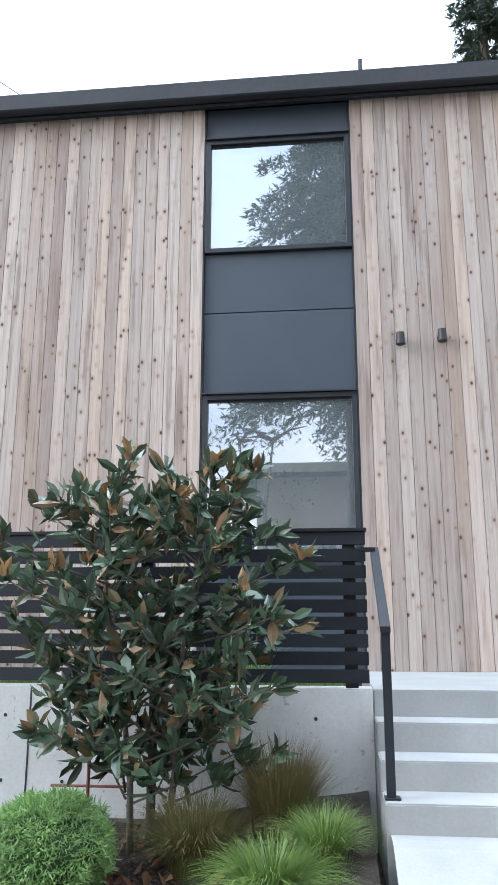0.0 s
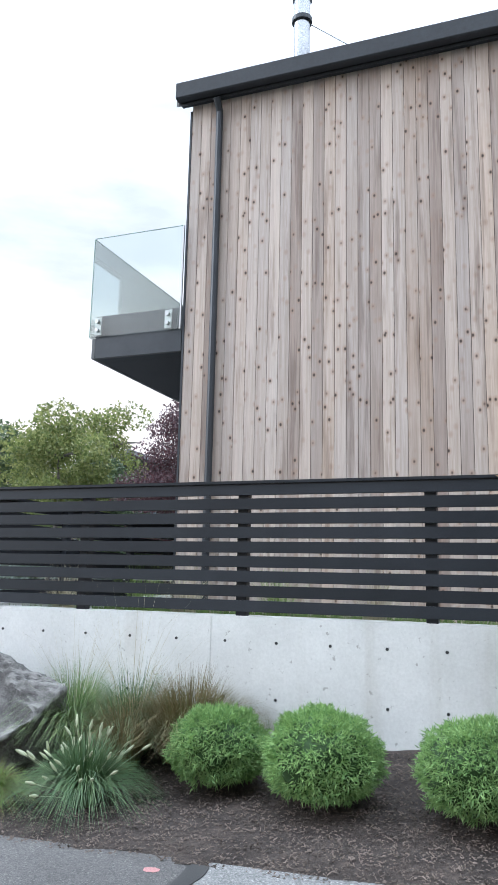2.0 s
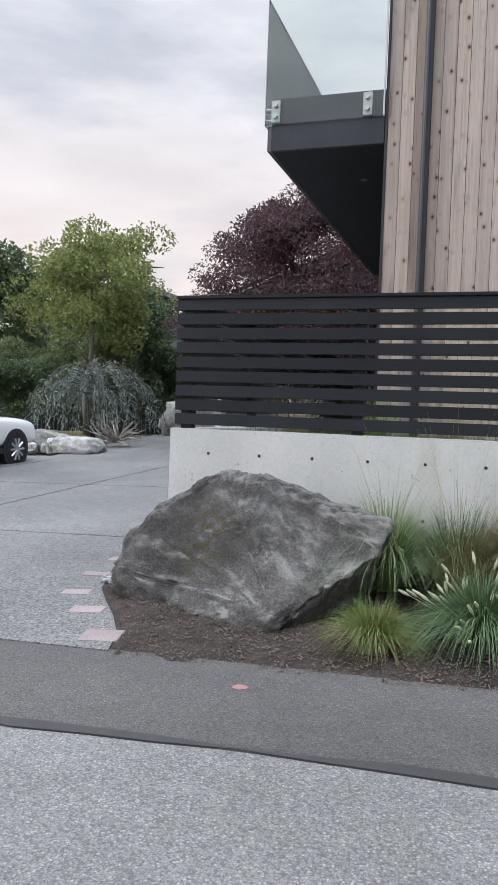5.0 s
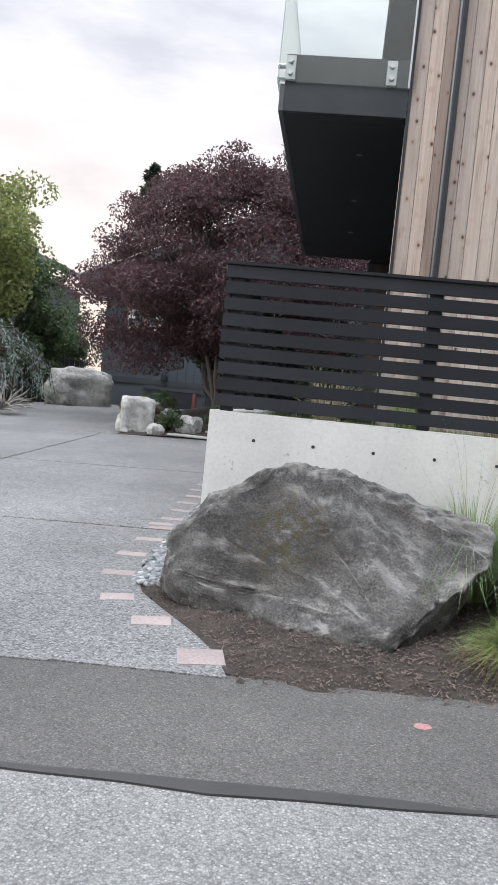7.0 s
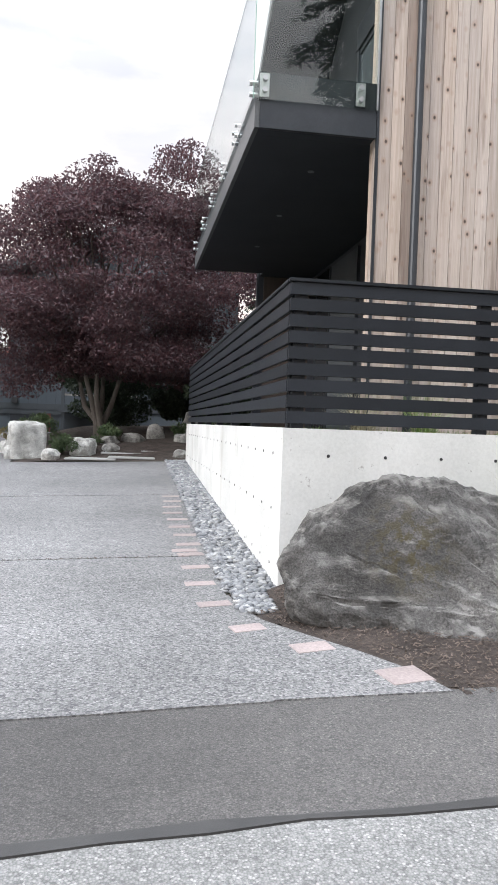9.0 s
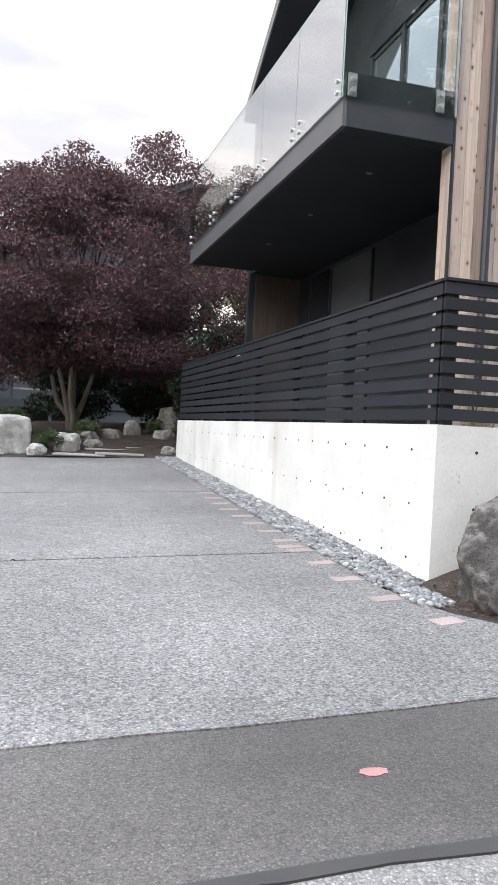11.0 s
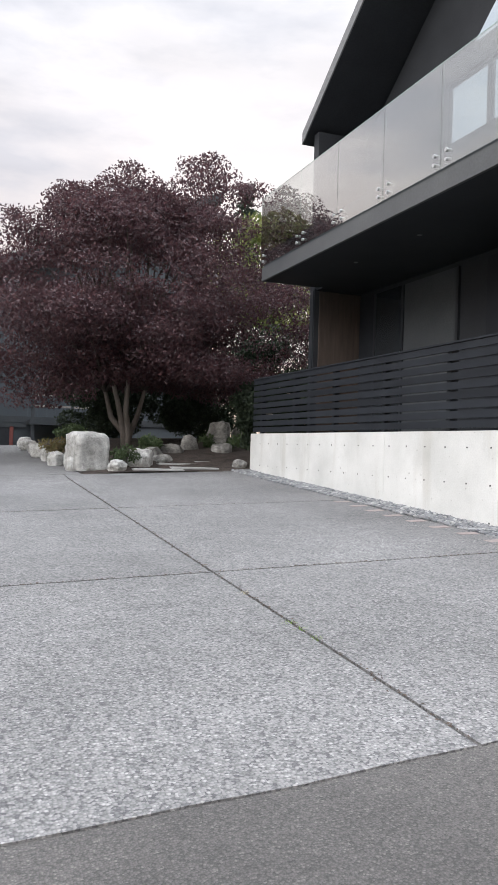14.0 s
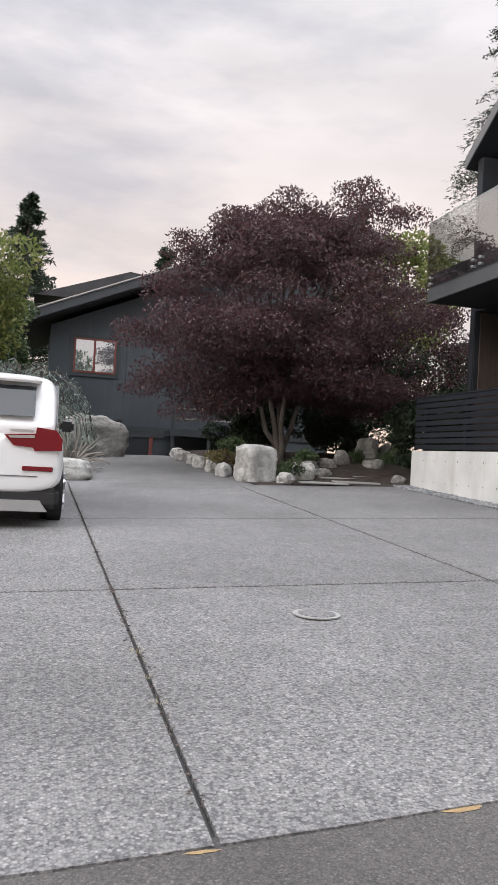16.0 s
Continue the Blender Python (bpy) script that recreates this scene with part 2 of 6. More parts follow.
CHIP = surf("bark_chip", (0.04, 0.03, 0.025), (0.17, 0.133, 0.11), 9, 60, 0.9, 0.2, 0.003)
DEADLEAF = foliage("dead_leaf", (0.22, 0.11, 0.06), (0.14, 0.07, 0.045), (0.30, 0.18, 0.10), rough=0.7, through_light=0.1)
PINKSETT = surf("pink_tinted_sett", (0.27, 0.225, 0.215), (0.34, 0.28, 0.268), 3, 60, 0.85, 0.2, 0.003)
PINKPAINT = surf("pink_marking_paint", (0.33, 0.16, 0.16), (0.44, 0.22, 0.21), 20, 120, 0.8, 0.2, 0.003, fleck=0.5)
ORANGEPAINT = surf("orange_marking_paint", (0.36, 0.24, 0.12), (0.44, 0.31, 0.16), 20, 120, 0.8, 0.2, 0.003, fleck=0.6)
WHITEPAINT = surf("cover_metal", (0.27, 0.27, 0.262), (0.37, 0.37, 0.36), 8, 60, 0.6, 0.1, 0.003)


def rock_mat(name, dark, light, moss=0.0, vein=(0.5, 0.49, 0.46)):
    m, n, l, b = bare(name)
    v = coords(n, l, "object", (1, 1, 1))
    a, s, f = noisy(n, l, v, 1.6, 7, 0.6), noisy(n, l, v, 9, 7, 0.65), noisy(n, l, v, 70, 5, 0.7)
    c = ramp(n, l, a, (0.3, dark), (0.72, light))
    c = mixc(n, l, "MULTIPLY", 1.0, c, ramp(n, l, s, (0.3, (0.6,) * 3), (0.7, (1.15,) * 3)))
    c = mixc(n, l, "MULTIPLY", 0.9, c, ramp(n, l, f, (0.34, (0.38,) * 3), (0.66, (1.5,) * 3)))
    lich = noisy(n, l, coords(n, l, "object", (1, 1.3, 2.2)), 3.3, 6, 0.7)
    c = mixc(n, l, "MIX", ramp(n, l, lich, (0.57, (0, 0, 0)), (0.72, (0.6,) * 3)), c, vein)
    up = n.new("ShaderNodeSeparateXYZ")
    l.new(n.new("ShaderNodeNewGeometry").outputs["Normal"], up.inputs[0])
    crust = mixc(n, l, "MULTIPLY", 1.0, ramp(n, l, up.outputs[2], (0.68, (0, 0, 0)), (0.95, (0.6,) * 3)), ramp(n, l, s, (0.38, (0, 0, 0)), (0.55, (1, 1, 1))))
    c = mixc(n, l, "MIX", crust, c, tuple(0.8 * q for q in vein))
    wave = n.new("ShaderNodeTexNoise")
    wave.inputs["Scale"].default_value, wave.inputs["Detail"].default_value = 1.3, 3
    l.new(coords(n, l, "object", (1.2, 1, 0.7)), wave.inputs["Vector"])
    c = mixc(n, l, "MULTIPLY", 0.8, c, ramp(n, l, wave.outputs[0], (0.35, (0.7, 0.68, 0.66)), (0.65, (1.2, 1.2, 1.2))))
    if moss:
        mo = noisy(n, l, v, 2.3, 8, 0.75)
        near = n.new("ShaderNodeVectorMath")
        near.operation, near.inputs[1].default_value = "DISTANCE", (-0.24, -0.05, 0.40)
        l.new(coords(n, l, "object", (1, 0.5, 1)), near.inputs[0])
        mat = mixc(n, l, "MULTIPLY", 1.0, ramp(n, l, near.outputs["Value"], (0.10, (1, 1, 1)), (0.36, (0, 0, 0))), ramp(n, l, noisy(n, l, v, 13, 8, 0.75), (0.49, (0, 0, 0)), (0.54, (moss,) * 3)))
        c = mixc(n, l, "MIX", mat, c, (0.055, 0.044, 0.018))
        c = mixc(n, l, "MIX", ramp(n, l, mo, (0.62, (0, 0, 0)), (0.68, (0.6 * moss,) * 3)), c, (0.11, 0.10, 0.07))
    worn = mixc(n, l, "MULTIPLY", 1.0, ramp(n, l, n.new("ShaderNodeNewGeometry").outputs["Pointiness"], (0.515, (0, 0, 0)), (0.60, (0.75,) * 3)), ramp(n, l, s, (0.36, (0.1,) * 3), (0.6, (1, 1, 1))))
    c = mixc(n, l, "MIX", worn, c, vein)
    l.new(c, b.inputs["Base Color"])
    b.inputs["Roughness"].default_value = 0.85
    h = mixc(n, l, "ADD", 0.5, s, f)
    bumped(n, l, b, h, 1.0, 0.05)
    return m


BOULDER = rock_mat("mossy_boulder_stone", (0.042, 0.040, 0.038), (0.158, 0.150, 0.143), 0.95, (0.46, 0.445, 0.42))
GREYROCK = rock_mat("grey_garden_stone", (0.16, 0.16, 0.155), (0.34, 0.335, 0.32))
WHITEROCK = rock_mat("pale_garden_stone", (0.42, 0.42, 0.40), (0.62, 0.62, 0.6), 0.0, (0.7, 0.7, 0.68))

PEBBLE = foliage("river_pebble", (0.07, 0.075, 0.085), (0.16, 0.165, 0.175), (0.24, 0.245, 0.25), (0.12, 0.125, 0.135), (0.38, 0.38, 0.37), rough=0.6, through_light=0.0)
MAGNOLIA = foliage("magnolia_leaf", (0.042, 0.07, 0.045), (0.06, 0.095, 0.058), (0.095, 0.14, 0.085), (0.06, 0.088, 0.055), (0.24, 0.15, 0.08), rough=0.24, through_light=0.06)
MAG_YOUNG = foliage("magnolia_young_leaf", (0.16, 0.17, 0.06), (0.25, 0.15, 0.06), (0.34, 0.22, 0.11), rough=0.4, through_light=0.2)
BALLGREEN = foliage("feathery_green", (0.12, 0.225, 0.07), (0.205, 0.34, 0.105), (0.31, 0.45, 0.16), rough=0.6, through_light=0.3)
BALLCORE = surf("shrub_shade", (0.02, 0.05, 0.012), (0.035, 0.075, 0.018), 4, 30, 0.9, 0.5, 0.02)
SEDGE = foliage("green_sedge", (0.09, 0.16, 0.03), (0.17, 0.27, 0.06), (0.26, 0.33, 0.10), rough=0.5, through_light=0.25)
FOUNTAIN = foliage("fountain_grass", (0.045, 0.09, 0.034), (0.078, 0.145, 0.055), (0.16, 0.225, 0.10), rough=0.5, through_light=0.2)
TALLGRASS = foliage("tall_green_grass", (0.10, 0.16, 0.055), (0.17, 0.25, 0.09), (0.27, 0.34, 0.16), rough=0.5, through_light=0.25)
BRONZE = foliage("bronze_sedge", (0.10, 0.085, 0.035), (0.16, 0.12, 0.05), (0.13, 0.13, 0.045), (0.21, 0.15, 0.07), rough=0.6, through_light=0.25)
PLUME = foliage("pale_seed_head", (0.38, 0.42, 0.26), (0.5, 0.52, 0.37), rough=0.8, through_light=0.3)
GOLDGRASS = foliage("golden_grass", (0.34, 0.30, 0.10), (0.45, 0.38, 0.14), (0.3, 0.3, 0.11), rough=0.6, through_light=0.25)
STRAW = foliage("straw_stalk", (0.35, 0.31, 0.2), (0.46, 0.42, 0.3), rough=0.7, through_light=0.2)
MAPLE = foliage("red_maple_leaf", (0.05, 0.026, 0.033), (0.075, 0.036, 0.044), (0.115, 0.052, 0.056), (0.085, 0.062, 0.072), rough=0.45, through_light=0.4)
LEAFGREEN = foliage("green_leaf", (0.12, 0.16, 0.05), (0.2, 0.24, 0.075), (0.34, 0.35, 0.13), rough=0.5, through_light=0.5)
MIDGREEN = foliage("mid_green_leaf", (0.10, 0.135, 0.06), (0.155, 0.20, 0.08), (0.23, 0.27, 0.12), rough=0.5, through_light=0.4)
LEAFDARK = foliage("dark_green_leaf", (0.05, 0.085, 0.038), (0.078, 0.118, 0.05), (0.115, 0.155, 0.072), rough=0.5, through_light=0.3)
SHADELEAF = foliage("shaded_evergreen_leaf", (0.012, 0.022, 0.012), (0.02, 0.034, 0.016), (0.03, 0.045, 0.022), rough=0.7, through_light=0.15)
NEEDLE = foliage("conifer_needle", (0.016, 0.032, 0.02), (0.028, 0.05, 0.03), (0.04, 0.065, 0.035), rough=0.6, through_light=0.15)
BLUESPRUCE = foliage("weeping_blue_needle", (0.13, 0.175, 0.16), (0.19, 0.245, 0.22), (0.25, 0.30, 0.265), rough=0.6, through_light=0.15)
LAWN = foliage("lawn_blade", (0.07, 0.14, 0.03), (0.12, 0.2, 0.045), (0.17, 0.24, 0.07), rough=0.6, through_light=0.25)
BARK = surf("grey_bark", (0.10, 0.085, 0.075), (0.19, 0.17, 0.15), 4, 45, 0.9, 0.7, 0.02, stretch=(1, 1, 0.3))
DARKBARK = surf("dark_bark", (0.045, 0.035, 0.03), (0.09, 0.07, 0.06), 4, 45, 0.9, 0.7, 0.02, stretch=(1, 1, 0.3))
DRIFT = surf("driftwood", (0.22, 0.2, 0.18), (0.4, 0.37, 0.34), 5, 50, 0.85, 0.6, 0.02)
NSIDING = surf("blue_grey_siding", (0.075, 0.09, 0.105), (0.095, 0.112, 0.128), 0.8, 30, 0.75, 0.2, 0.004, vary=0.12, fleck=0.2)
NTRIM = surf("dark_trim_board", (0.05, 0.058, 0.066), (0.07, 0.078, 0.086), 1.5, 30, 0.7, 0.1, 0.003)
NROOF = surf("dark_shingle", (0.05, 0.05, 0.055), (0.085, 0.085, 0.09), 2, 35, 0.9, 0.6, 0.01)
FARROOF = surf("pale_grey_shingle", (0.17, 0.175, 0.19), (0.23, 0.235, 0.25), 2, 20, 0.9, 0.4, 0.01)
REDFRAME = surf("dull_red_frame", (0.2, 0.06, 0.05), (0.26, 0.085, 0.07), 2, 40, 0.6, 0.05, 0.002)
BEIGE = surf("beige_stucco", (0.42, 0.36, 0.28), (0.5, 0.44, 0.35), 1, 40, 0.85, 0.2, 0.004)
# brown cedar with the shade under the balcony put into its base colour
SHADECEDAR = surf("shaded_brown_cladding", (0.06, 0.046, 0.04), (0.095, 0.072, 0.06), 3, 40, 0.8, 0.3, 0.004, stretch=(6, 6, 0.6))
CARPAINT = plain("white_car_paint", (0.8, 0.81, 0.82), 0.28, 0.0, Coat_Weight=0.6, Coat_Roughness=0.05)
CARBLACK = plain("black_plastic", (0.02, 0.02, 0.022), 0.55)
CARGLASS = plain("car_glass", (0.02, 0.025, 0.03), 0.05, 0.0, Specular_IOR_Level=0.8)
TYRE = surf("tyre_rubber", (0.015, 0.015, 0.016), (0.025, 0.025, 0.026), 8, 60, 0.85, 0.2, 0.004)
RIM = plain("alloy_rim", (0.55, 0.56, 0.58), 0.3, 0.9)
REDLAMP = plain("tail_lamp_red", (0.16, 0.002, 0.008), 0.25, 0.0, Coat_Weight=0.15)
ANTHRA = plain("lamp_black", (0.02, 0.02, 0.022), 0.5)

# ---- building blocks ----


def part(name, bm, material, parent=None, label="", smooth=False):
    me = bpy.data.meshes.new(name)
    bm.to_mesh(me)
    bm.free()
    if smooth:
        me.polygons.foreach_set("use_smooth", [True] * len(me.polygons))
    me.materials.append(material)
    ob = new(name, me)
    ob.parent = parent
    if label:
        tagged(ob, label)
    return ob


def thing(name, x, y, z, label, category, group="", kind="", rz=0):
    ob = new(name)
    ob.empty_display_size = 0.1
    ob.matrix_basis = pose(x, y, z, 0, 0, rz)
    return tagged(ob, label, category, group, kind)


def box(x0, x1, y0, y1, z0, z1, bevel=0.0, bm=None):
    bm = bm or bmesh.new()
    r = bmesh.ops.create_cube(bm, size=1, matrix=Matrix.Translation(((x0 + x1) / 2, (y0 + y1) / 2, (z0 + z1) / 2)) @ Matrix.Diagonal((abs(x1 - x0), abs(y1 - y0), abs(z1 - z0), 1)))
    if bevel:
        vs = set(r["verts"])
        bmesh.ops.bevel(bm, geom=[e for e in bm.edges if e.verts[0] in vs and e.verts[1] in vs], offset=bevel, segments=2, affect="EDGES", clamp_overlap=True)
    return bm


def rod(a, b, r, seg=12, r2=None, bm=None):
    bm = bm or bmesh.new()
    a, b = Vector(a), Vector(b)
    m = Matrix.Translation((a + b) / 2) @ (b - a).to_track_quat("Z", "Y").to_matrix().to_4x4()
    bmesh.ops.create_cone(bm, cap_ends=True, segments=seg, radius1=r, radius2=r if r2 is None else r2, depth=(b - a).length, matrix=m)
    return bm


def prism(profile, axis, a, b):
    """A closed outline in the two other axes, drawn out along one axis from a to b."""
    bm = bmesh.new()
    def at(p, w):
        return {"x": (w, p[0], p[1]), "y": (p[0], w, p[1]), "z": (p[0], p[1], w)}[axis]
    lo = [bm.verts.new(at(p, a)) for p in profile]
    hi = [bm.verts.new(at(p, b)) for p in profile]
    k = len(profile)
    bm.faces.new(lo), bm.faces.new(hi)
    for i in range(k):
        bm.faces.new((lo[i], lo[(i + 1) % k], hi[(i + 1) % k], hi[i]))
    bmesh.ops.recalc_face_normals(bm, faces=bm.faces)
    return bm


def sheet(xs, ys, height):
    """A ground sheet over a grid of x and y."""
    bm = bmesh.new()
    rows = [[bm.verts.new((x, y, height(x, y))) for x in xs] for y in ys]
    for r0, r1 in zip(rows, rows[1:]):
        for i in range(len(xs) - 1):
            bm.faces.new((r0[i], r0[i + 1], r1[i + 1], r1[i]))
    return bm


def steps(a, b, d):
    k = max(1, round((b - a) / d))
    return [a + (b - a) * i / k for i in range(k + 1)]


def raw(name, verts, faces, material, parent=None, label="", smooth=False):
    me = bpy.data.meshes.new(name)
    me.from_pydata([tuple(v) for v in verts], [], faces)
    if smooth:
        me.polygons.foreach_set("use_smooth", [True] * len(me.polygons))
    me.materials.append(material)
    ob = new(name, me)
    ob.parent = parent
    if label:
        tagged(ob, label)
    return ob


def leaves_mesh(name, centres, length, width, material, parent, rng, up=0.3, out=None, droop=0.0, label="", folded=0.12, jit=0.35, oval=False):
    """Many pointed leaves, each a little folded, round the centres."""
    c = np.asarray(centres, float)
    k = len(c)
    d = rng.normal(size=(k, 3))
    if out is not None:
        d = d * 0.7 + np.asarray(out)
    d[:, 2] += up - droop
    d /= np.linalg.norm(d, axis=1)[:, None] + 1e-9
    s = np.cross(d, rng.normal(size=(k, 3)))
    s /= np.linalg.norm(s, axis=1)[:, None] + 1e-9
    nn = np.cross(d, s)
    L = length * (1 + jit * (rng.random(k)[:, None] * 2 - 1))
    W = width * (1 + jit * (rng.random(k)[:, None] * 2 - 1)) * 0.5
    p0 = c
    p1 = c + d * L * 0.45 + s * W + nn * L * folded
    p2 = c + d * L - nn * L * folded * 0.6
    p3 = c + d * L * 0.45 - s * W + nn * L * folded
    if oval:
        ring = [c, c + d * L * 0.28 + s * W * 0.9 + nn * L * folded, c + d * L * 0.62 + s * W + nn * L * folded, c + d * L - nn * L * folded * 0.6,
                c + d * L * 0.62 - s * W + nn * L * folded, c + d * L * 0.28 - s * W * 0.9 + nn * L * folded, c + d * L * 0.5]
        v = np.stack(ring, 1).reshape(-1, 3)
        f = [(i + j, i + (j + 1) % 6, i + 6) for i in range(0, 7 * k, 7) for j in range(6)]
        return raw(name, v, f, material, parent, label)
    pm = c + d * L * 0.5
    v = np.stack([p0, p1, p2, p3, pm], 1).reshape(-1, 3)
    f = []
    for i in range(0, 5 * k, 5):
        f += [(i, i + 1, i + 4), (i + 1, i + 2, i + 4), (i + 2, i + 3, i + 4), (i + 3, i, i + 4)]
    return raw(name, v, f, material, parent, label)


def blades(name, x, y, z, count, height, spread, width, material, parent, rng, stiff=1.0, base=0.06, label=""):
    """A tuft of arching grass blades."""
    verts, faces = [], []
    for _ in range(count):
        a, r = rng.random() * 2 * math.pi, base * math.sqrt(rng.random())
        h = height * (0.6 + 0.5 * rng.random())
        lean = spread * (0.15 + 0.95 * rng.random())
        w = width * (0.7 + 0.6 * rng.random())
        dx, dy = math.cos(a), math.sin(a)
        ex = rng.normal() * 0.25
        sx, sy = -dy, dx
        n0 = len(verts)
        for j in range(5):
            u = j / 4
            along = r + lean * u ** 1.7
            up = h * (u - (0.55 / stiff) * (lean / max(height, 0.01)) * u ** 3)
            ww = w * (1 - u) ** 0.7 * 0.5
            px, py = x + dx * along + sx * ex * lean * u * u, y + dy * along + sy * ex * lean * u * u
            if j < 4:
                verts += [(px + sx * ww, py + sy * ww, z + up), (px - sx * ww, py - sy * ww, z + up)]
            else:
                verts.append((px, py, z + up))
        for j in range(3):
            q = n0 + 2 * j
            faces.append((q, q + 1, q + 3, q + 2))
        faces.append((n0 + 6, n0 + 7, n0 + 8))
    return raw(name, verts, faces, material, parent, label)


def branch_mesh(name, lines, material, parent, seg=7, label=""):
    """Tapered limbs along polylines of (point, radius)."""
    bm = bmesh.new()
    for line in lines:
        prev = None
        for i, (p, r) in enumerate(line):
            p = Vector(p)
            q = Vector(line[min(i + 1, len(line) - 1)][0]) - Vector(line[max(i - 1, 0)][0])
            m = Matrix.Translation(p) @ q.to_track_quat("Z", "Y").to_matrix().to_4x4()
            ring = [bm.verts.new(m @ Vector((r * math.cos(2 * math.pi * k / seg), r * math.sin(2 * math.pi * k / seg), 0))) for k in range(seg)]
            if prev:
                for k in range(seg):
                    bm.faces.new((prev[k], prev[(k + 1) % seg], ring[(k + 1) % seg], ring[k]))
            else:
                bm.faces.new(ring)
            prev = ring
        bm.faces.new(prev)
    bmesh.ops.recalc_face_normals(bm, faces=bm.faces)
    return part(name, bm, material, parent, label, smooth=True)


def stone(name, x, y, z, sx, sy, sz, material, label, category="rock", group="", seed=1, rough=0.22, rz=0, flat=0.35, level=3):
    """A worn angular stone with a flat foot that sits a little in the ground."""
    bm = bmesh.new()
    bmesh.ops.create_icosphere(bm, subdivisions=level, radius=1)
    off = Vector((seed * 7.3, seed * 3.1, seed * 5.7))
    for v in bm.verts:
        d = v.co.normalized()
        c = max(abs(d.x), abs(d.y), abs(d.z))
        r = (1 - flat) + flat / c
        r *= 1 + rough * noise.noise(d * 1.3 + off) + rough * 0.5 * noise.noise(d * 3.1 + off) + rough * 0.2 * noise.noise(d * 8 + off)
        v.co = d * r * 0.82
        v.co = Vector((v.co.x * sx / 2, v.co.y * sy / 2, max(v.co.z, -0.55) * sz / 1.4 + sz * 0.38))
    ob = part(name, bm, material, None, "", smooth=level >= 4)
    ob.matrix_basis = pose(x, y, z, 0, 0, rz)
    return tagged(ob, label, category, group)


# ---- ground ----


def ground(x, y):
    """Street and drive lie on one slope that falls to the street and to the west."""
    z = -0.11 + 0.0325 * max(min(x, 25), -40) + 0.044 * max(min(y, 15), -2)
    if y > 15:
        z += 0.075 * min(y - 15, 6.5)
    return z


def edge_y(x):
    """Where the drive and the beds meet the street's asphalt strip."""
    return 3.68 + 0.022 * min(x + 7, 0) + 0.033 * max(min(x + 10.5, 0), -6)


def bed(x, y):
    """Planting bed: swells from the street up to the wall."""
    t = min(max((y - 3.65) / 1.9, 0), 1)
    lift = -0.008 + 0.026 * min(t * 7, 1) + 0.15 * t ** 2.2
    if x > -1:
        lift += 0.16 * min((x + 1) / 1.3, 1) * min(t * 2, 1)
    return ground(x, y) + lift


far = sorted(set(steps(-400, -40, 45) + steps(-40, 25, 2.5) + steps(25, 400, 47)))
fary = sorted(set(steps(-400, -20, 47) + steps(-20, 30, 2.0) + steps(30, 600, 57)))
tagged(part("ground", sheet(far, fary, lambda x, y: ground(x, y) - 0.06), SOIL), "dark earth and low growth round the houses", "ground", kind="structure")
tagged(part("road", sheet(steps(-40, 25, 1.0), steps(-4.2, 2.9, 1.0), ground), ROADSTONE), "pale worn chip-seal road surface", "road", kind="structure")


def strip(name, pts_lo, pts_hi, lift, material, label, category):
    bm = bmesh.new()
    lo = [bm.verts.new((x, y, ground(x, y) + lift)) for x, y in pts_lo]
    hi = [bm.verts.new((x, y, ground(x, y) + lift)) for x, y in pts_hi]
    for i in range(len(lo) - 1):
        bm.faces.new((lo[i], lo[i + 1], hi[i + 1], hi[i]))
    r = bmesh.ops.extrude_face_region(bm, geom=bm.faces[:])
    for v in r["geom"]:
        if isinstance(v, bmesh.types.BMVert):
            v.co.z -= 0.03
    bmesh.ops.recalc_face_normals(bm, faces=bm.faces)
    return tagged(part(name, bm, material), label, category, kind="structure")


rng = np.random.default_rng(4)
wob = lambda x: 0.02 * math.sin(x * 2.3) + 0.012 * math.sin(x * 7.1)
xs = steps(-40, -3.74, 0.35)
seam_y = lambda x: 2.75 + 0.03 * max(min(x + 6.2, 3), -3.5)
strip("asphalt_strip", [(x, seam_y(x) - 0.02 + wob(x) * 0.5) for x in xs], [(x, edge_y(x) + 0.06) for x in xs], 0.006, ASPHALT, "darker newer asphalt strip along the street edge", "road")
xs2 = steps(-3.70, 25, 0.5)
strip("street_edge", [(x, 2.72) for x in xs2], [(x, edge_y(x) + 0.06) for x in xs2], 0.004, ROADSTONE, "pale worn chip-seal street edge", "road")
strip("tar_seam", [(x, seam_y(x) - 0.045 + wob(x * 1.3)) for x in xs], [(x, seam_y(x) + 0.012 + wob(x * 1.7 + 1) * 0.6) for x in xs], 0.009, TAR, "black tar seam between old and new asphalt", "road")
strip("tar_seam", [(-3.79 + 0.012 * math.sin(i * 0.5), 2.68 + 0.05 * i) for i in range(21)], [(-3.675 + 0.014 * math.sin(i * 0.8), 2.68 + 0.05 * i) for i in range(21)], 0.0095, TAR, "black tar seam across the street edge", "road")

# drive in slabs, with open joints
drive = thing("driveway", -11, 8, ground(-11, 8), "exposed aggregate concrete driveway in large slabs", "driveway", kind="structure")
drive.matrix_basis = Matrix()


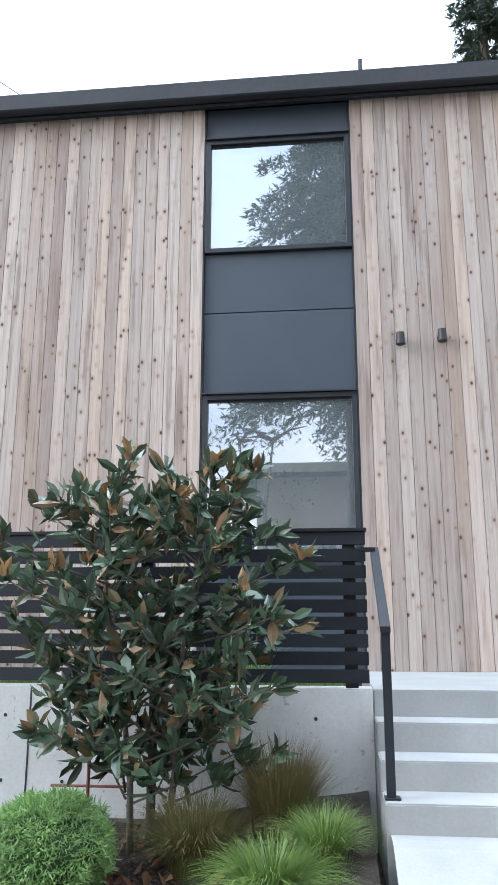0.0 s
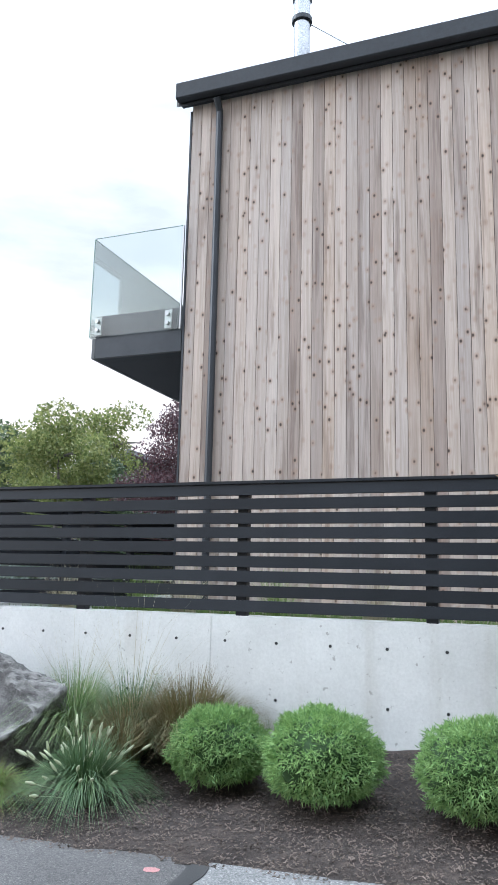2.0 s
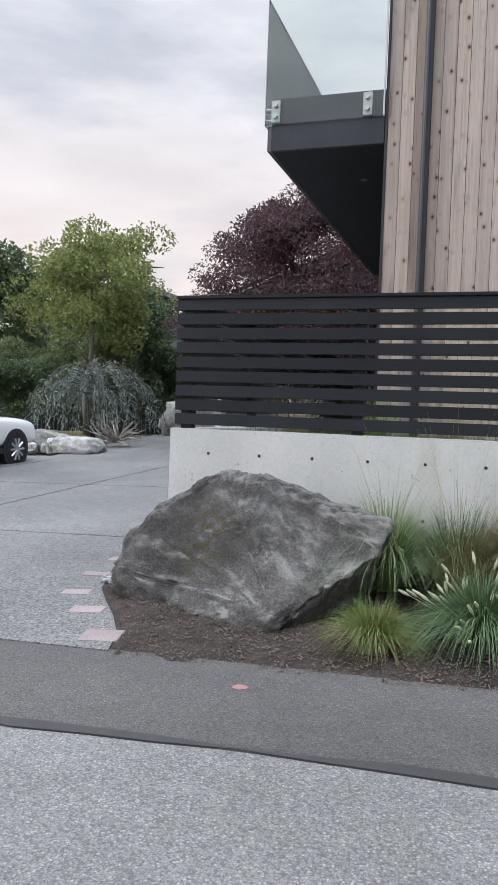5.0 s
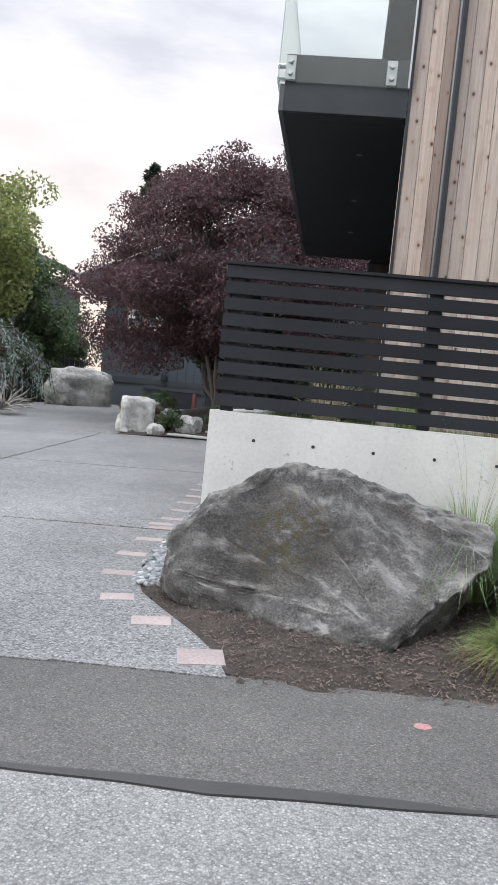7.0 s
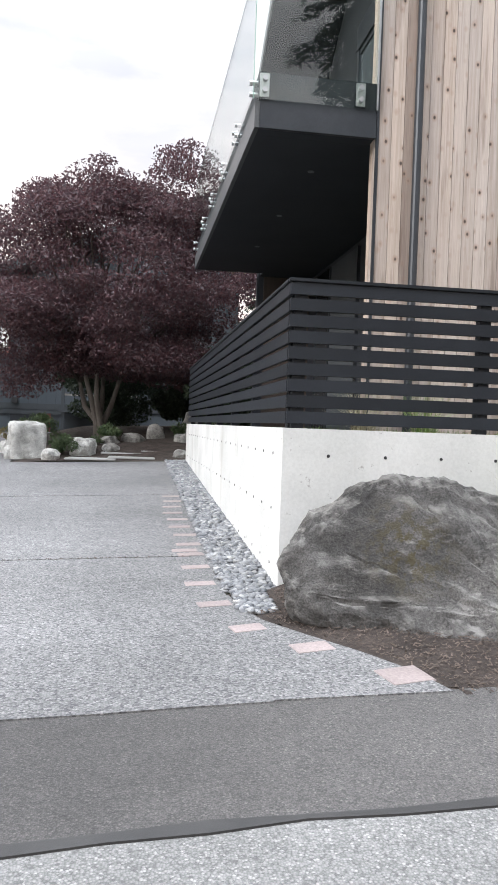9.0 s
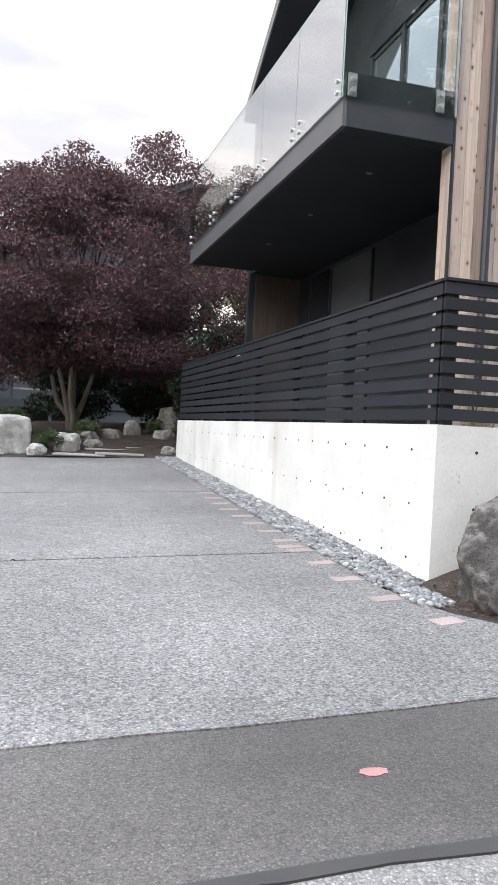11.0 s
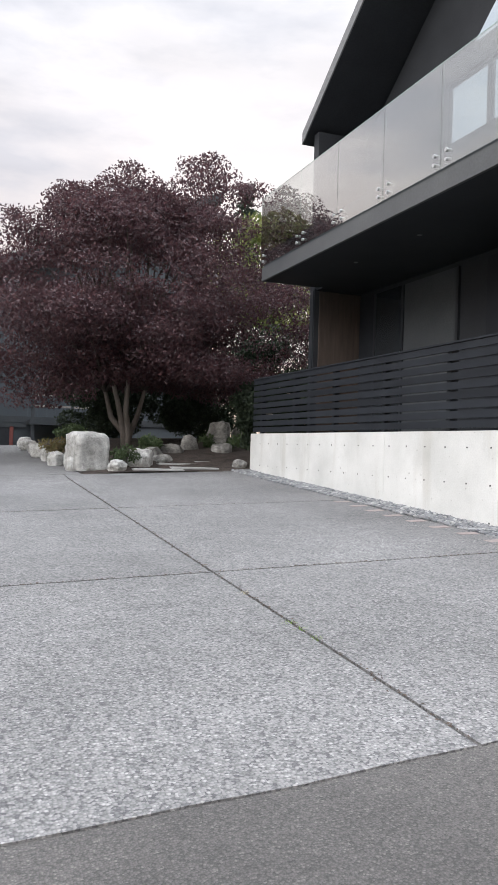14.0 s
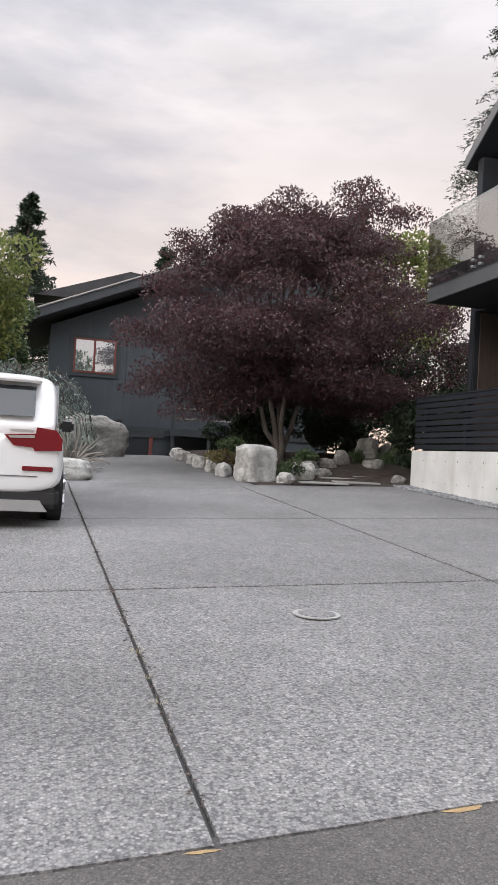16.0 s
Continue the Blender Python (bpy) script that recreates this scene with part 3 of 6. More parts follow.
def slab(x0, x1, y0, y1, name="slab"):
    g = 0.012
    nx, ny = max(1, round((x1 - x0) / 0.8)), max(1, round((y1 - y0) / 0.8))
    bm = bmesh.new()
    rows = []
    for j in range(ny + 1):
        row = []
        for i in range(nx + 1):
            x = x0 + g + (x1 - x0 - 2 * g) * i / nx
            ya = y0 + g
            y = ya + (y1 - g - ya) * j / ny
            row.append(bm.verts.new((x, y, ground(x, y) + 0.014)))
        rows.append(row)
    for r0, r1 in zip(rows, rows[1:]):
        for i in range(nx):
            bm.faces.new((r0[i], r0[i + 1], r1[i + 1], r1[i]))
    bd = bmesh.ops.extrude_edge_only(bm, edges=[e for e in bm.edges if e.is_boundary])
    for v in bd["geom"]:
        if isinstance(v, bmesh.types.BMVert):
            v.co.z -= 0.05
    return part(name, bm, DRIVE, drive)


XJ, YJ = [-18.2, -14.45, -11.22, -7.85], [None, 6.92, 10.9, 15.6]
for i in range(3):
    for j in range(3):
        x1 = XJ[i + 1]
        y0 = YJ[j]
        if y0 is None:
            # first row follows the street edge
            g = 0.012
            bm = bmesh.new()
            k = 8
            rows = []
            for jj in range(6):
                row = []
                for ii in range(k + 1):
                    x = XJ[i] + g + (x1 - XJ[i] - 2 * g) * ii / k
                    ya = edge_y(x) + 0.012 + wob(x + 3) * 0.6
                    y = ya + (6.92 - g - ya) * jj / 5
                    row.append(bm.verts.new((x, y, ground(x, y) + 0.014)))
                rows.append(row)
            for r0, r1 in zip(rows, rows[1:]):
                for ii in range(k):
                    bm.faces.new((r0[ii], r0[ii + 1], r1[ii + 1], r1[ii]))
            bd = bmesh.ops.extrude_edge_only(bm, edges=[e for e in bm.edges if e.is_boundary])
            for v in bd["geom"]:
                if isinstance(v, bmesh.types.BMVert):
                    v.co.z -= 0.05
            part("slab", bm, DRIVE, drive)
        else:
            slab(XJ[i], x1, y0, YJ[j + 1])
# slab tongue beside the bed at the street corner
bm = bmesh.new()
arc = [(-6.95, 3.70), (-7.05, 4.0), (-7.25, 4.33), (-7.5, 4.68), (-7.7, 4.98), (-7.80, 5.3), (-7.845, 5.6)]
lo = [bm.verts.new((x, y, ground(x, y) + 0.014)) for x, y in arc]
hi = [bm.verts.new((-7.885, max(y, edge_y(-7.9) + 0.01), ground(-7.885, y) + 0.0145)) for x, y in arc]
for i in range(len(arc) - 1):
    bm.faces.new((lo[i], hi[i], hi[i + 1], lo[i + 1]))
bmesh.ops.recalc_face_normals(bm, faces=bm.faces)
bd = bmesh.ops.extrude_edge_only(bm, edges=[e for e in bm.edges if e.is_boundary])
for v in bd["geom"]:
    if isinstance(v, bmesh.types.BMVert):
        v.co.z -= 0.05
part("slab", bm, DRIVE, drive)
# upper drive to the neighbour's garage
tagged(part("upper_driveway", sheet(steps(-14.9, -10.9, 0.8), steps(15.63, 26.9, 0.8), lambda x, y: ground(x, y) + 0.012), DRIVE), "pale concrete drive that climbs to the garage", "driveway", kind="structure")
tagged(part("joint_bed", sheet(steps(-18.2, -7.9, 1.0), steps(3.2, 15.6, 0.8), lambda x, y: ground(x, y) - 0.012), TAR), "dark grit in the joints of the driveway", "driveway", kind="structure")

# planting bed
bxs, bys = steps(-7.9, 0.30, 0.1), steps(3.66, 5.68, 0.1)


def bed_side(y):
    if y > 5.12:
        return -7.60
    for (xa, ya), (xb, yb) in zip(arc, arc[1:]):
        if ya <= y <= yb:
            return xa + (xb - xa) * (y - ya) / (yb - ya) - 0.03
    return -6.9


def bed_in(x, y):
    if x > -6.9:
        return True
    if y > 5.12:
        return x > -7.62
    for (xa, ya), (xb, yb) in zip(arc, arc[1:]):
        if ya <= y <= yb:
            return x > xa + (xb - xa) * (y - ya) / (yb - ya) - 0.06
    return False


bm = bmesh.new()
vs = {}
for i, x in enumerate(bxs):
    for j, y in enumerate(bys):
        side = bed_side(y)
        if x > side - 0.0999:
            x1 = max(x, side)
            rise = min((x1 - side) / 0.5, 1.0)
            flat = ground(x1, y) + 0.008
            full = bed(x1, y) + 0.025 * noise.noise(Vector((x1 * 3, y * 3, 0))) + 0.008 * noise.noise(Vector((x1 * 17, y * 17, 0)))
            vs[i, j] = bm.verts.new((x1, y, flat + rise * (full - flat)))
for i in range(len(bxs) - 1):
    for j in range(len(bys) - 1):
        q = [(i, j), (i + 1, j), (i + 1, j + 1), (i, j + 1)]
        if all(k in vs for k in q):
            bm.faces.new([vs[k] for k in q])
tagged(part("planting_bed", bm, MULCH, smooth=True), "dark bark mulch bed under the retaining wall", "soil", kind="structure")
tagged(part("side_bed", sheet(steps(2.72, 14, 0.6), steps(3.6, 8.0, 0.5), lambda x, y: bed(x, y) + 0.1), MULCH), "dark bark mulch beyond the stairs", "soil", kind="structure")
tagged(part("bed_edge", sheet(steps(-7.88, -6.7, 0.2), steps(3.72, 5.66, 0.2), lambda x, y: ground(x, y) + 0.003), MULCH), "dark soil at the edge of the bed", "soil", kind="structure")
# loose bark chips
verts, faces = [], []
for _ in range(23000):
    x, y = rng.uniform(-7.8, 0.2), rng.uniform(3.66, 5.6)
    if not bed_in(x - (0.1 if x < -6.9 else 0.05), y):
        continue
    lift = min(max((x - bed_side(y)) / 0.5, 0.0), 1.0)
    z = ground(x, y) + 0.008 + lift * (bed(x, y) - ground(x, y) - 0.008) + 0.010 + 0.02 * noise.noise(Vector((x * 3, y * 3, 0)))
    a, L, W, t = rng.random() * 6.3, rng.uniform(0.004, 0.014), rng.uniform(0.002, 0.0045), rng.normal() * 0.35
    ux, uy = math.cos(a), math.sin(a)
    k = len(verts)
    verts += [(x - ux * L - uy * W, y - uy * L + ux * W, z - t * L), (x + ux * L - uy * W, y + uy * L + ux * W, z + t * L), (x + ux * L + uy * W, y + uy * L - ux * W, z + t * L + 0.004), (x - ux * L + uy * W, y - uy * L - ux * W, z - t * L + 0.002), (x, y, z + 0.006)]
    faces += [(k, k + 1, k + 4), (k + 1, k + 2, k + 4), (k + 2, k + 3, k + 4), (k + 3, k, k + 4)]
tagged(raw("bark_chips", verts, faces, CHIP), "loose brown bark chips on the bed", "mulch", kind="stuff")

# ---- retaining walls, stairs ----
WT = 1.12
wall_s = tagged(part("retaining_wall_south", prism([(-7.47, 5.68), (0.352, 5.68), (0.352, 5.93), (-7.22, 5.93)], "z", -0.35, WT), CONCRETE), "board-smooth cast concrete retaining wall with tie holes", "wall", kind="structure")
wall_w = tagged(part("retaining_wall_west", prism([(-7.47, 5.68), (-7.22, 5.93), (-7.22, 15.75), (-7.47, 15.75)], "z", -0.35, WT), CONCRETE), "pale cast concrete retaining wall beside the drive", "wall", kind="structure")
hole_bm = bmesh.new()
bmesh.ops.create_cone(hole_bm, cap_ends=True, segments=10, radius1=0.014, radius2=0.011, depth=0.006, matrix=Matrix.Rotation(radians(90), 4, "X"))
hole = part("tie_hole", hole_bm, ANTHRA, wall_s)
hole.location = (-7.12, 5.679, 0.92)
for i in range(17):
    for z in (0.92, 0.485):
        x = -7.12 + 0.4425 * i
        if i == 0 and z == 0.92:
            continue
        if x < 0.2 and z > bed(x, 5.6):
            h = new("tie_hole", hole.data)
            h.parent, h.location = wall_s, (x, 5.679, z)
for i in range(23):
    for z in (0.92, 0.49, 0.06):
        y = 6.05 + 0.437 * i
        if y < 15.6 and z > ground(-7.5, y) + 0.05:
            h = new("tie_hole", hole.data)
            h.parent, h.matrix_basis = wall_w, pose(-7.471, y, z, 0, 0, 90) @ Matrix.Diagonal((0.85, 1, 0.85, 1))
# form joints
for x in (-2.07, -4.6, 0.2):
    part("form_joint", box(x - 0.006, x + 0.006, 5.677, 5.69, 0, WT - 0.01), TAR if x == -2.07 else CONCRETE, wall_s)
for y in (8.1, 10.55, 13.0):
    part("form_joint", box(-7.474, -7.46, y - 0.006, y + 0.006, 0, WT - 0.01), CONCRETE, wall_w)

# stairs and landing
stair = thing("stairs", 0.29, 4.6, 0.39, "pale smooth concrete steps up to a landing", "stairs", kind="structure")
stair.matrix_basis = Matrix()
SX0, SX1 = 0.356, 2.7
LEV = [(5.70, 1.115), (5.36, 0.94), (5.01, 0.765), (4.66, 0.60)]
part("landing", box(SX0, SX1, 5.70, 8.0, 0.2, 1.115, 0.008), STEP, stair)
for y, z in LEV[1:]:
    part("step", box(SX0, SX1, y, y + 0.36, 0.1, z, 0.008), STEP, stair)
path = tagged(part("walkway", sheet(steps(SX0 + 0.02, SX1, 0.4), steps(3.63, 4.66, 0.1), lambda x, y: 0.10 + 0.345 * min(max((y - 3.63) / 0.85, 0), 1)), STEP), "pale concrete walk from the street to the steps", "walkway", kind="structure")
# handrail
rail = thing("handrail", 0.40, 4.8, 0.56, "flat black steel handrail beside the concrete steps", "handrail")
rail.matrix_basis = Matrix()
part("post", box(0.37, 0.42, 4.755, 4.805, 0.60, 1.52, 0.003), CHARCOAL, rail)
part("base_plate", box(0.357, 0.445, 4.73, 4.83, 0.60, 0.61, 0.002), CHARCOAL, rail)
part("top_rail", prism([(4.74, 1.50), (4.74, 1.535), (5.66, 2.085), (5.66, 2.05)], "x", 0.366, 0.424), CHARCOAL, rail)
part("bracket", box(0.30, 0.40, 5.6, 5.66, 2.05, 2.08, 0.002), CHARCOAL, rail)

# ---- slat fences on the walls ----
FT, PITCH, SLAT = 2.23, 0.1195, 0.092


def fence_run(name, length, posts, label):
    """A fence of level slats along local x, posts behind."""
    f = thing(name, 0, 0, WT, label, "fence")
    f.matrix_basis = Matrix()
    first = None
    for i in range(9):
        z1 = FT - WT - 0.028 - PITCH * i
        if first is None:
            first = part("slat", box(0, length, 0, 0.03, -SLAT, 0, 0.003), CHARCOAL, f)
            first.location.z = z1
        else:
            s = new("slat", first.data)
            s.parent, s.location = f, (0, 0, z1)
    part("cap", box(-0.012, length + 0.012, -0.018, 0.10, FT - WT - 0.026, FT - WT, 0.004), CHARCOAL, f)
    p0 = None
    for x in posts:
        if p0 is None:
            p0 = part("post", box(-0.045, 0.045, 0.032, 0.115, 0, FT - WT - 0.028, 0.003), CHARCOAL, f)
            p0.location.x = x
        else:
            s = new("post", p0.data)
            s.parent, s.location = f, (x, 0, 0)
    return f


fs = fence_run("fence", 7.78, [0.09, 1.55, 3.09, 4.64, 6.18, 7.66], "charcoal painted horizontal slat fence on the concrete wall")
fs.matrix_basis = pose(-7.445, 5.70, WT)
fw = fence_run("fence", 9.95, [0.35, 1.9, 3.45, 5.0, 6.55, 8.1, 9.85], "charcoal painted horizontal slat fence along the drive")
fw.matrix_basis = pose(-7.445, 15.70, WT, 0, 0, -90)
# yard behind the fence
tagged(part("yard_ground", sheet(steps(-7.22, 0.29, 0.5), steps(5.93, 15.75, 0.5), lambda x, y: 1.0), SOIL), "raised lawn and soil behind the fence", "ground", kind="structure")

# ---- house ----
HX0, HX1, HY0, HY1 = -6.12, 4.2, 8.0, 16.0
house = thing("house", 0, 12, 0.9, "modern gabled house with weathered vertical cedar cladding", "house")
house.matrix_basis = Matrix()
RZ, SL = 7.56, 0.70
ridge_y = (HY0 + HY1) / 2


def roof_z(y):
    return RZ + SL * (min(y, 2 * ridge_y - y) - HY0)


wall_core = part("wall", box(HX0 + 0.02, -1.275, HY0 + 0.026, HY0 + 0.22, 0.9, RZ), ANTHRA, house, "south wall clad in vertical cedar boards")
wall_core2 = part("wall", box(0.413, HX1, HY0 + 0.026, HY0 + 0.22, 0.9, RZ), ANTHRA, house, "south wall clad in vertical cedar boards")
part("wall", box(-1.275, 0.413, HY0 + 0.14, HY0 + 0.22, 0.9, RZ), SOFFIT, house)
part("wall", box(HX0 + 0.02, HX1, HY1 - 0.22, HY1, 0.9, RZ), SOFFIT, house, "dark north wall")
part("wall", prism([(HY0, 0.9), (HY1, 0.9), (HY1, RZ), (ridge_y, roof_z(ridge_y)), (HY0, RZ)], "x", HX1 - 0.2, HX1), SOFFIT, house, "east gable wall")
WX = -5.0
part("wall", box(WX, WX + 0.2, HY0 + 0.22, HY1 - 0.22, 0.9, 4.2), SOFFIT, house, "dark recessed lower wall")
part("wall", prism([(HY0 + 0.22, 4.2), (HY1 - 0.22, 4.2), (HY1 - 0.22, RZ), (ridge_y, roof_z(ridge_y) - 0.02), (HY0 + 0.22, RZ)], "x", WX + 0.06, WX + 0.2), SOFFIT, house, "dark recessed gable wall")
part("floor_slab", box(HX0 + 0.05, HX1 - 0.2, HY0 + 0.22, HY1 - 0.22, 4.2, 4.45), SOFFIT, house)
# roof: two slopes with fascia and rake trim
for side in (0, 1):
    ya, yb = (HY0 - 0.10, ridge_y) if side == 0 else (HY1 + 0.22, ridge_y)
    za, zb = RZ - SL * (0.10 if side == 0 else 0.22), roof_z(ridge_y)
    part("roof", prism([(ya, za), (yb, zb), (yb, zb + 0.25), (ya, za + 0.25)], "x", HX0 - 0.14, HX1 + 0.15), SOFFIT, house, "dark metal roof slope")
    part("rake_board", prism([(ya, za - 0.0), (yb, zb), (yb, zb + 0.25), (ya, za + 0.25)], "x", HX0 - 0.17, HX0 - 0.142), TRIM, house, "grey rake trim")
part("gutter", prism([(HY0 - 0.20, 7.535), (HY0 - 0.105, 7.53), (HY0 - 0.105, 7.75), (HY0 - 0.215, 7.75), (HY0 - 0.215, 7.55)], "x", HX0 - 0.13, HX1 + 0.15), SOFFIT, house, "dark metal box gutter")
part("fascia", box(HX0 - 0.12, HX1 + 0.1, HY0 - 0.10, HY0 - 0.003, 7.52, 7.55), SOFFIT, house)
# north side fin trim, corner trim of the south fin
part("corner_trim", box(HX0 - 0.008, HX0 + 0.018, HY0 - 0.006, HY0 + 0.03, 0.95, 7.45), DARKMETAL, house)
part("end_board", box(HX0 - 0.002, HX0 + 0.019, HY0 + 0.032, HY0 + 0.135, 0.98, 7.45, 0.0015), CEDAR, house)
part("end_board", box(HX0 - 0.002, HX0 + 0.019, HY0 + 0.139, HY0 + 0.24, 0.98, 7.45, 0.0015), CEDAR, house)
part("corner_post", box(HX0, HX0 + 0.12, HY1 - 0.2, HY1 - 0.08, 0.95, 4.2), DARKMETAL, house)
dp = part("downpipe", rod((-5.69, HY0 - 0.05, 1.0), (-5.69, HY0 - 0.05, 7.35), 0.045, 14), DARKMETAL, house, "dark round downpipe")
part("elbow", rod((-5.69, HY0 - 0.05, 7.33), (-5.69, HY0 - 0.16, 7.47), 0.045, 14), DARKMETAL, dp)
flue = thing("chimney_flue", -5.25, 10.0, roof_z(10) + 0.25, "round galvanised chimney flue with a cap", "chimney")
fz = roof_z(10) + 0.2
flue.matrix_basis = Matrix()
part("pipe", rod((-5.25, 10, fz), (-5.25, 10, 10.05), 0.125, 20), GALV, flue)
part("collar", rod((-5.25, 10, 10.03), (-5.25, 10, 10.10), 0.16, 20), DARKMETAL, flue)
part("pipe", rod((-5.25, 10, 10.1), (-5.25, 10, 10.42), 0.13, 20), GALV, flue)
part("cap", rod((-5.25, 10, 10.42), (-5.25, 10, 10.52), 0.155, 20), GALV, flue)
part("stay", rod((-5.2, 10, 10.05), (-4.3, 10.4, roof_z(10.4) + 0.28), 0.008, 6), GALV, flue)
part("vent", rod((0.62, 9.0, roof_z(9.0) + 0.2), (0.62, 9.0, roof_z(9) + 0.62), 0.03, 10), DARKMETAL, house)

# slate panels and windows of the south face
PX0, PX1 = -1.262, 0.40
for i, (z0, z1) in enumerate(((7.12, 7.54), (4.945, 5.655), (3.99, 4.935), (0.95, 2.2))):
    part("panel", box(PX0, PX1, HY0 + 0.05, HY0 + 0.13, z0, z1, 0.002), PANEL, house, "flat slate-grey cladding panel")
for x in (PX0 - 0.012, PX1 + 0.002):
    part("panel_trim", box(x, x + 0.01, HY0 + 0.0, HY0 + 0.13, 0.95, 7.54), DARKMETAL, house)


def window_s(name, z0, z1, label):
    w = thing(name, -0.4, HY0, z0, label, "window", kind="structure")
    w.matrix_basis = Matrix()
    a, b = PX0 + 0.002, PX1 - 0.002
    f = 0.055
    part("window_frame", box(a, b, HY0 + 0.0, HY0 + 0.10, z1 - f, z1, 0.004), DARKMETAL, w)
    part("window_frame", box(a, b, HY0 + 0.0, HY0 + 0.10, z0, z0 + f, 0.004), DARKMETAL, w)
    part("window_frame", box(a, a + f, HY0 + 0.001, HY0 + 0.099, z0 + f, z1 - f), DARKMETAL, w)
    part("window_frame", box(b - f, b, HY0 + 0.001, HY0 + 0.099, z0 + f, z1 - f), DARKMETAL, w)
    part("window_sash", box(a + f, b - f, HY0 + 0.03, HY0 + 0.09, z1 - f - 0.02, z1 - f), CHARCOAL, w)
    part("pane", box(a + f, b - f, HY0 + 0.05, HY0 + 0.06, z0 + f, z1 - f - 0.02), MIRROR_PANE, w)
    part("window_head", box(a - 0.01, b + 0.01, HY0 - 0.03, HY0 + 0.05, z1 + 0.002, z1 + 0.018), DARKMETAL, w)
    return w


window_s("window_1", 5.66, 7.10, "large dark-framed fixed window mirroring sky and a fir")
window_s("window_2", 2.21, 3.975, "dark-framed lower window mirroring trees and a roof")

# wall lights
def wall_light(x, z):
    w = thing("wall_light", x, HY0, z, "small dark cylindrical wall light on cedar boards", "wall light", "wall lights")
    part("back_plate", rod((0, 0, 0), (0, -0.015, 0), 0.045, 16), ANTHRA, w)
    part("arm", rod((0, -0.015, 0.01), (0, -0.06, 0.01), 0.014, 8), ANTHRA, w)
    part("shade", rod((0, -0.085, -0.06), (0, -0.085, 0.07), 0.05, 16, 0.042), ANTHRA, w)
    return w


wall_light(0.872, 4.51)
wall_light(1.308, 4.53)

# balcony
BX, BY0, BY1 = -7.43, 7.99, 15.5
balc = thing("balcony", -6.8, 12, 4.19, "dark steel balcony with clamped glass balustrade", "balcony")
balc.matrix_basis = Matrix()
part("fascia", box(BX, BX + 0.05, BY0, BY1, 4.19, 4.46, 0.003), EDGE, balc, "grey metal edge")
part("fascia", box(BX + 0.051, HX0 - 0.015, BY0, BY0 + 0.05, 4.19, 4.46, 0.003), DARKMETAL, balc)
part("fascia", box(BX + 0.051, HX0 - 0.015, BY1 - 0.05, BY1, 4.19, 4.46, 0.003), DARKMETAL, balc)
part("upper_fascia", box(BX + 0.04, BX + 0.09, BY0 + 0.03, BY1 - 0.03, 4.462, 4.77), DARKMETAL, balc)
part("upper_fascia", box(BX + 0.091, HX0 - 0.015, BY0 + 0.03, BY0 + 0.08, 4.462, 4.77), DARKMETAL, balc)
part("deck", box(BX + 0.092, WX, BY0 + 0.24, BY1 - 0.06, 4.66, 4.74), TRIM, balc)
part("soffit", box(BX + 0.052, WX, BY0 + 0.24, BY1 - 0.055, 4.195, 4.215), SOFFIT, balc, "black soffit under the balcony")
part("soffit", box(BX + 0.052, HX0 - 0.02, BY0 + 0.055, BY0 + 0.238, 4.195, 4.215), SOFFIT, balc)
for y in (9.2, 11.2, 13.2):
    part("downlight", rod((-6.55, y, 4.185), (-6.55, y, 4.2), 0.04, 14), TRIM, balc)
JY = [BY0 - 0.02, 9.39, 10.80, 12.22, 13.64, BY1]
for a, b in zip(JY, JY[1:]):
    g = part("glass_panel", box(BX - 0.035, BX - 0.021, a + 0.006, b - 0.006, 4.47, 5.84), RAIL_GLASS, balc, "clear glass panel")
    g.visible_shadow = False
    part("glass_edge", box(BX - 0.035, BX - 0.021, a + 0.004, b - 0.004, 5.841, 5.846), GLASS_EDGE, g)
    for y in (a + 0.13, b - 0.13):
        for z in (4.56, 4.68):
            part("clamp", rod((BX - 0.05, y, z), (BX + 0.04, y, z), 0.026, 12), STEEL, g, "steel standoff")
g = part("glass_panel", box(BX - 0.02, HX0 - 0.03, BY0 - 0.035, BY0 - 0.021, 4.47, 5.84), RAIL_GLASS, balc, "clear glass panel")
g.visible_shadow = False
part("glass_edge", box(BX - 0.02, HX0 - 0.03, BY0 - 0.035, BY0 - 0.021, 5.841, 5.846), GLASS_EDGE, g)
part("glass_edge", box(BX - 0.027, BX - 0.021, BY0 - 0.035, BY0 - 0.021, 4.47, 5.84), GLASS_EDGE, g)
for x in (BX + 0.09, HX0 - 0.2):
    part("clamp_plate", box(x - 0.05, x + 0.05, BY0 - 0.02, BY0 - 0.0, 4.5, 4.74, 0.004), STEEL, g, "steel clamp plate")
    for z in (4.56, 4.68):
        part("clamp", rod((x, BY0 - 0.06, z), (x, BY0 + 0.03, z), 0.026, 12), STEEL, g)
part("glass_post", box(HX0 - 0.03, HX0 - 0.013, BY0 - 0.04, BY0 - 0.015, 4.47, 5.84), STEEL, balc)

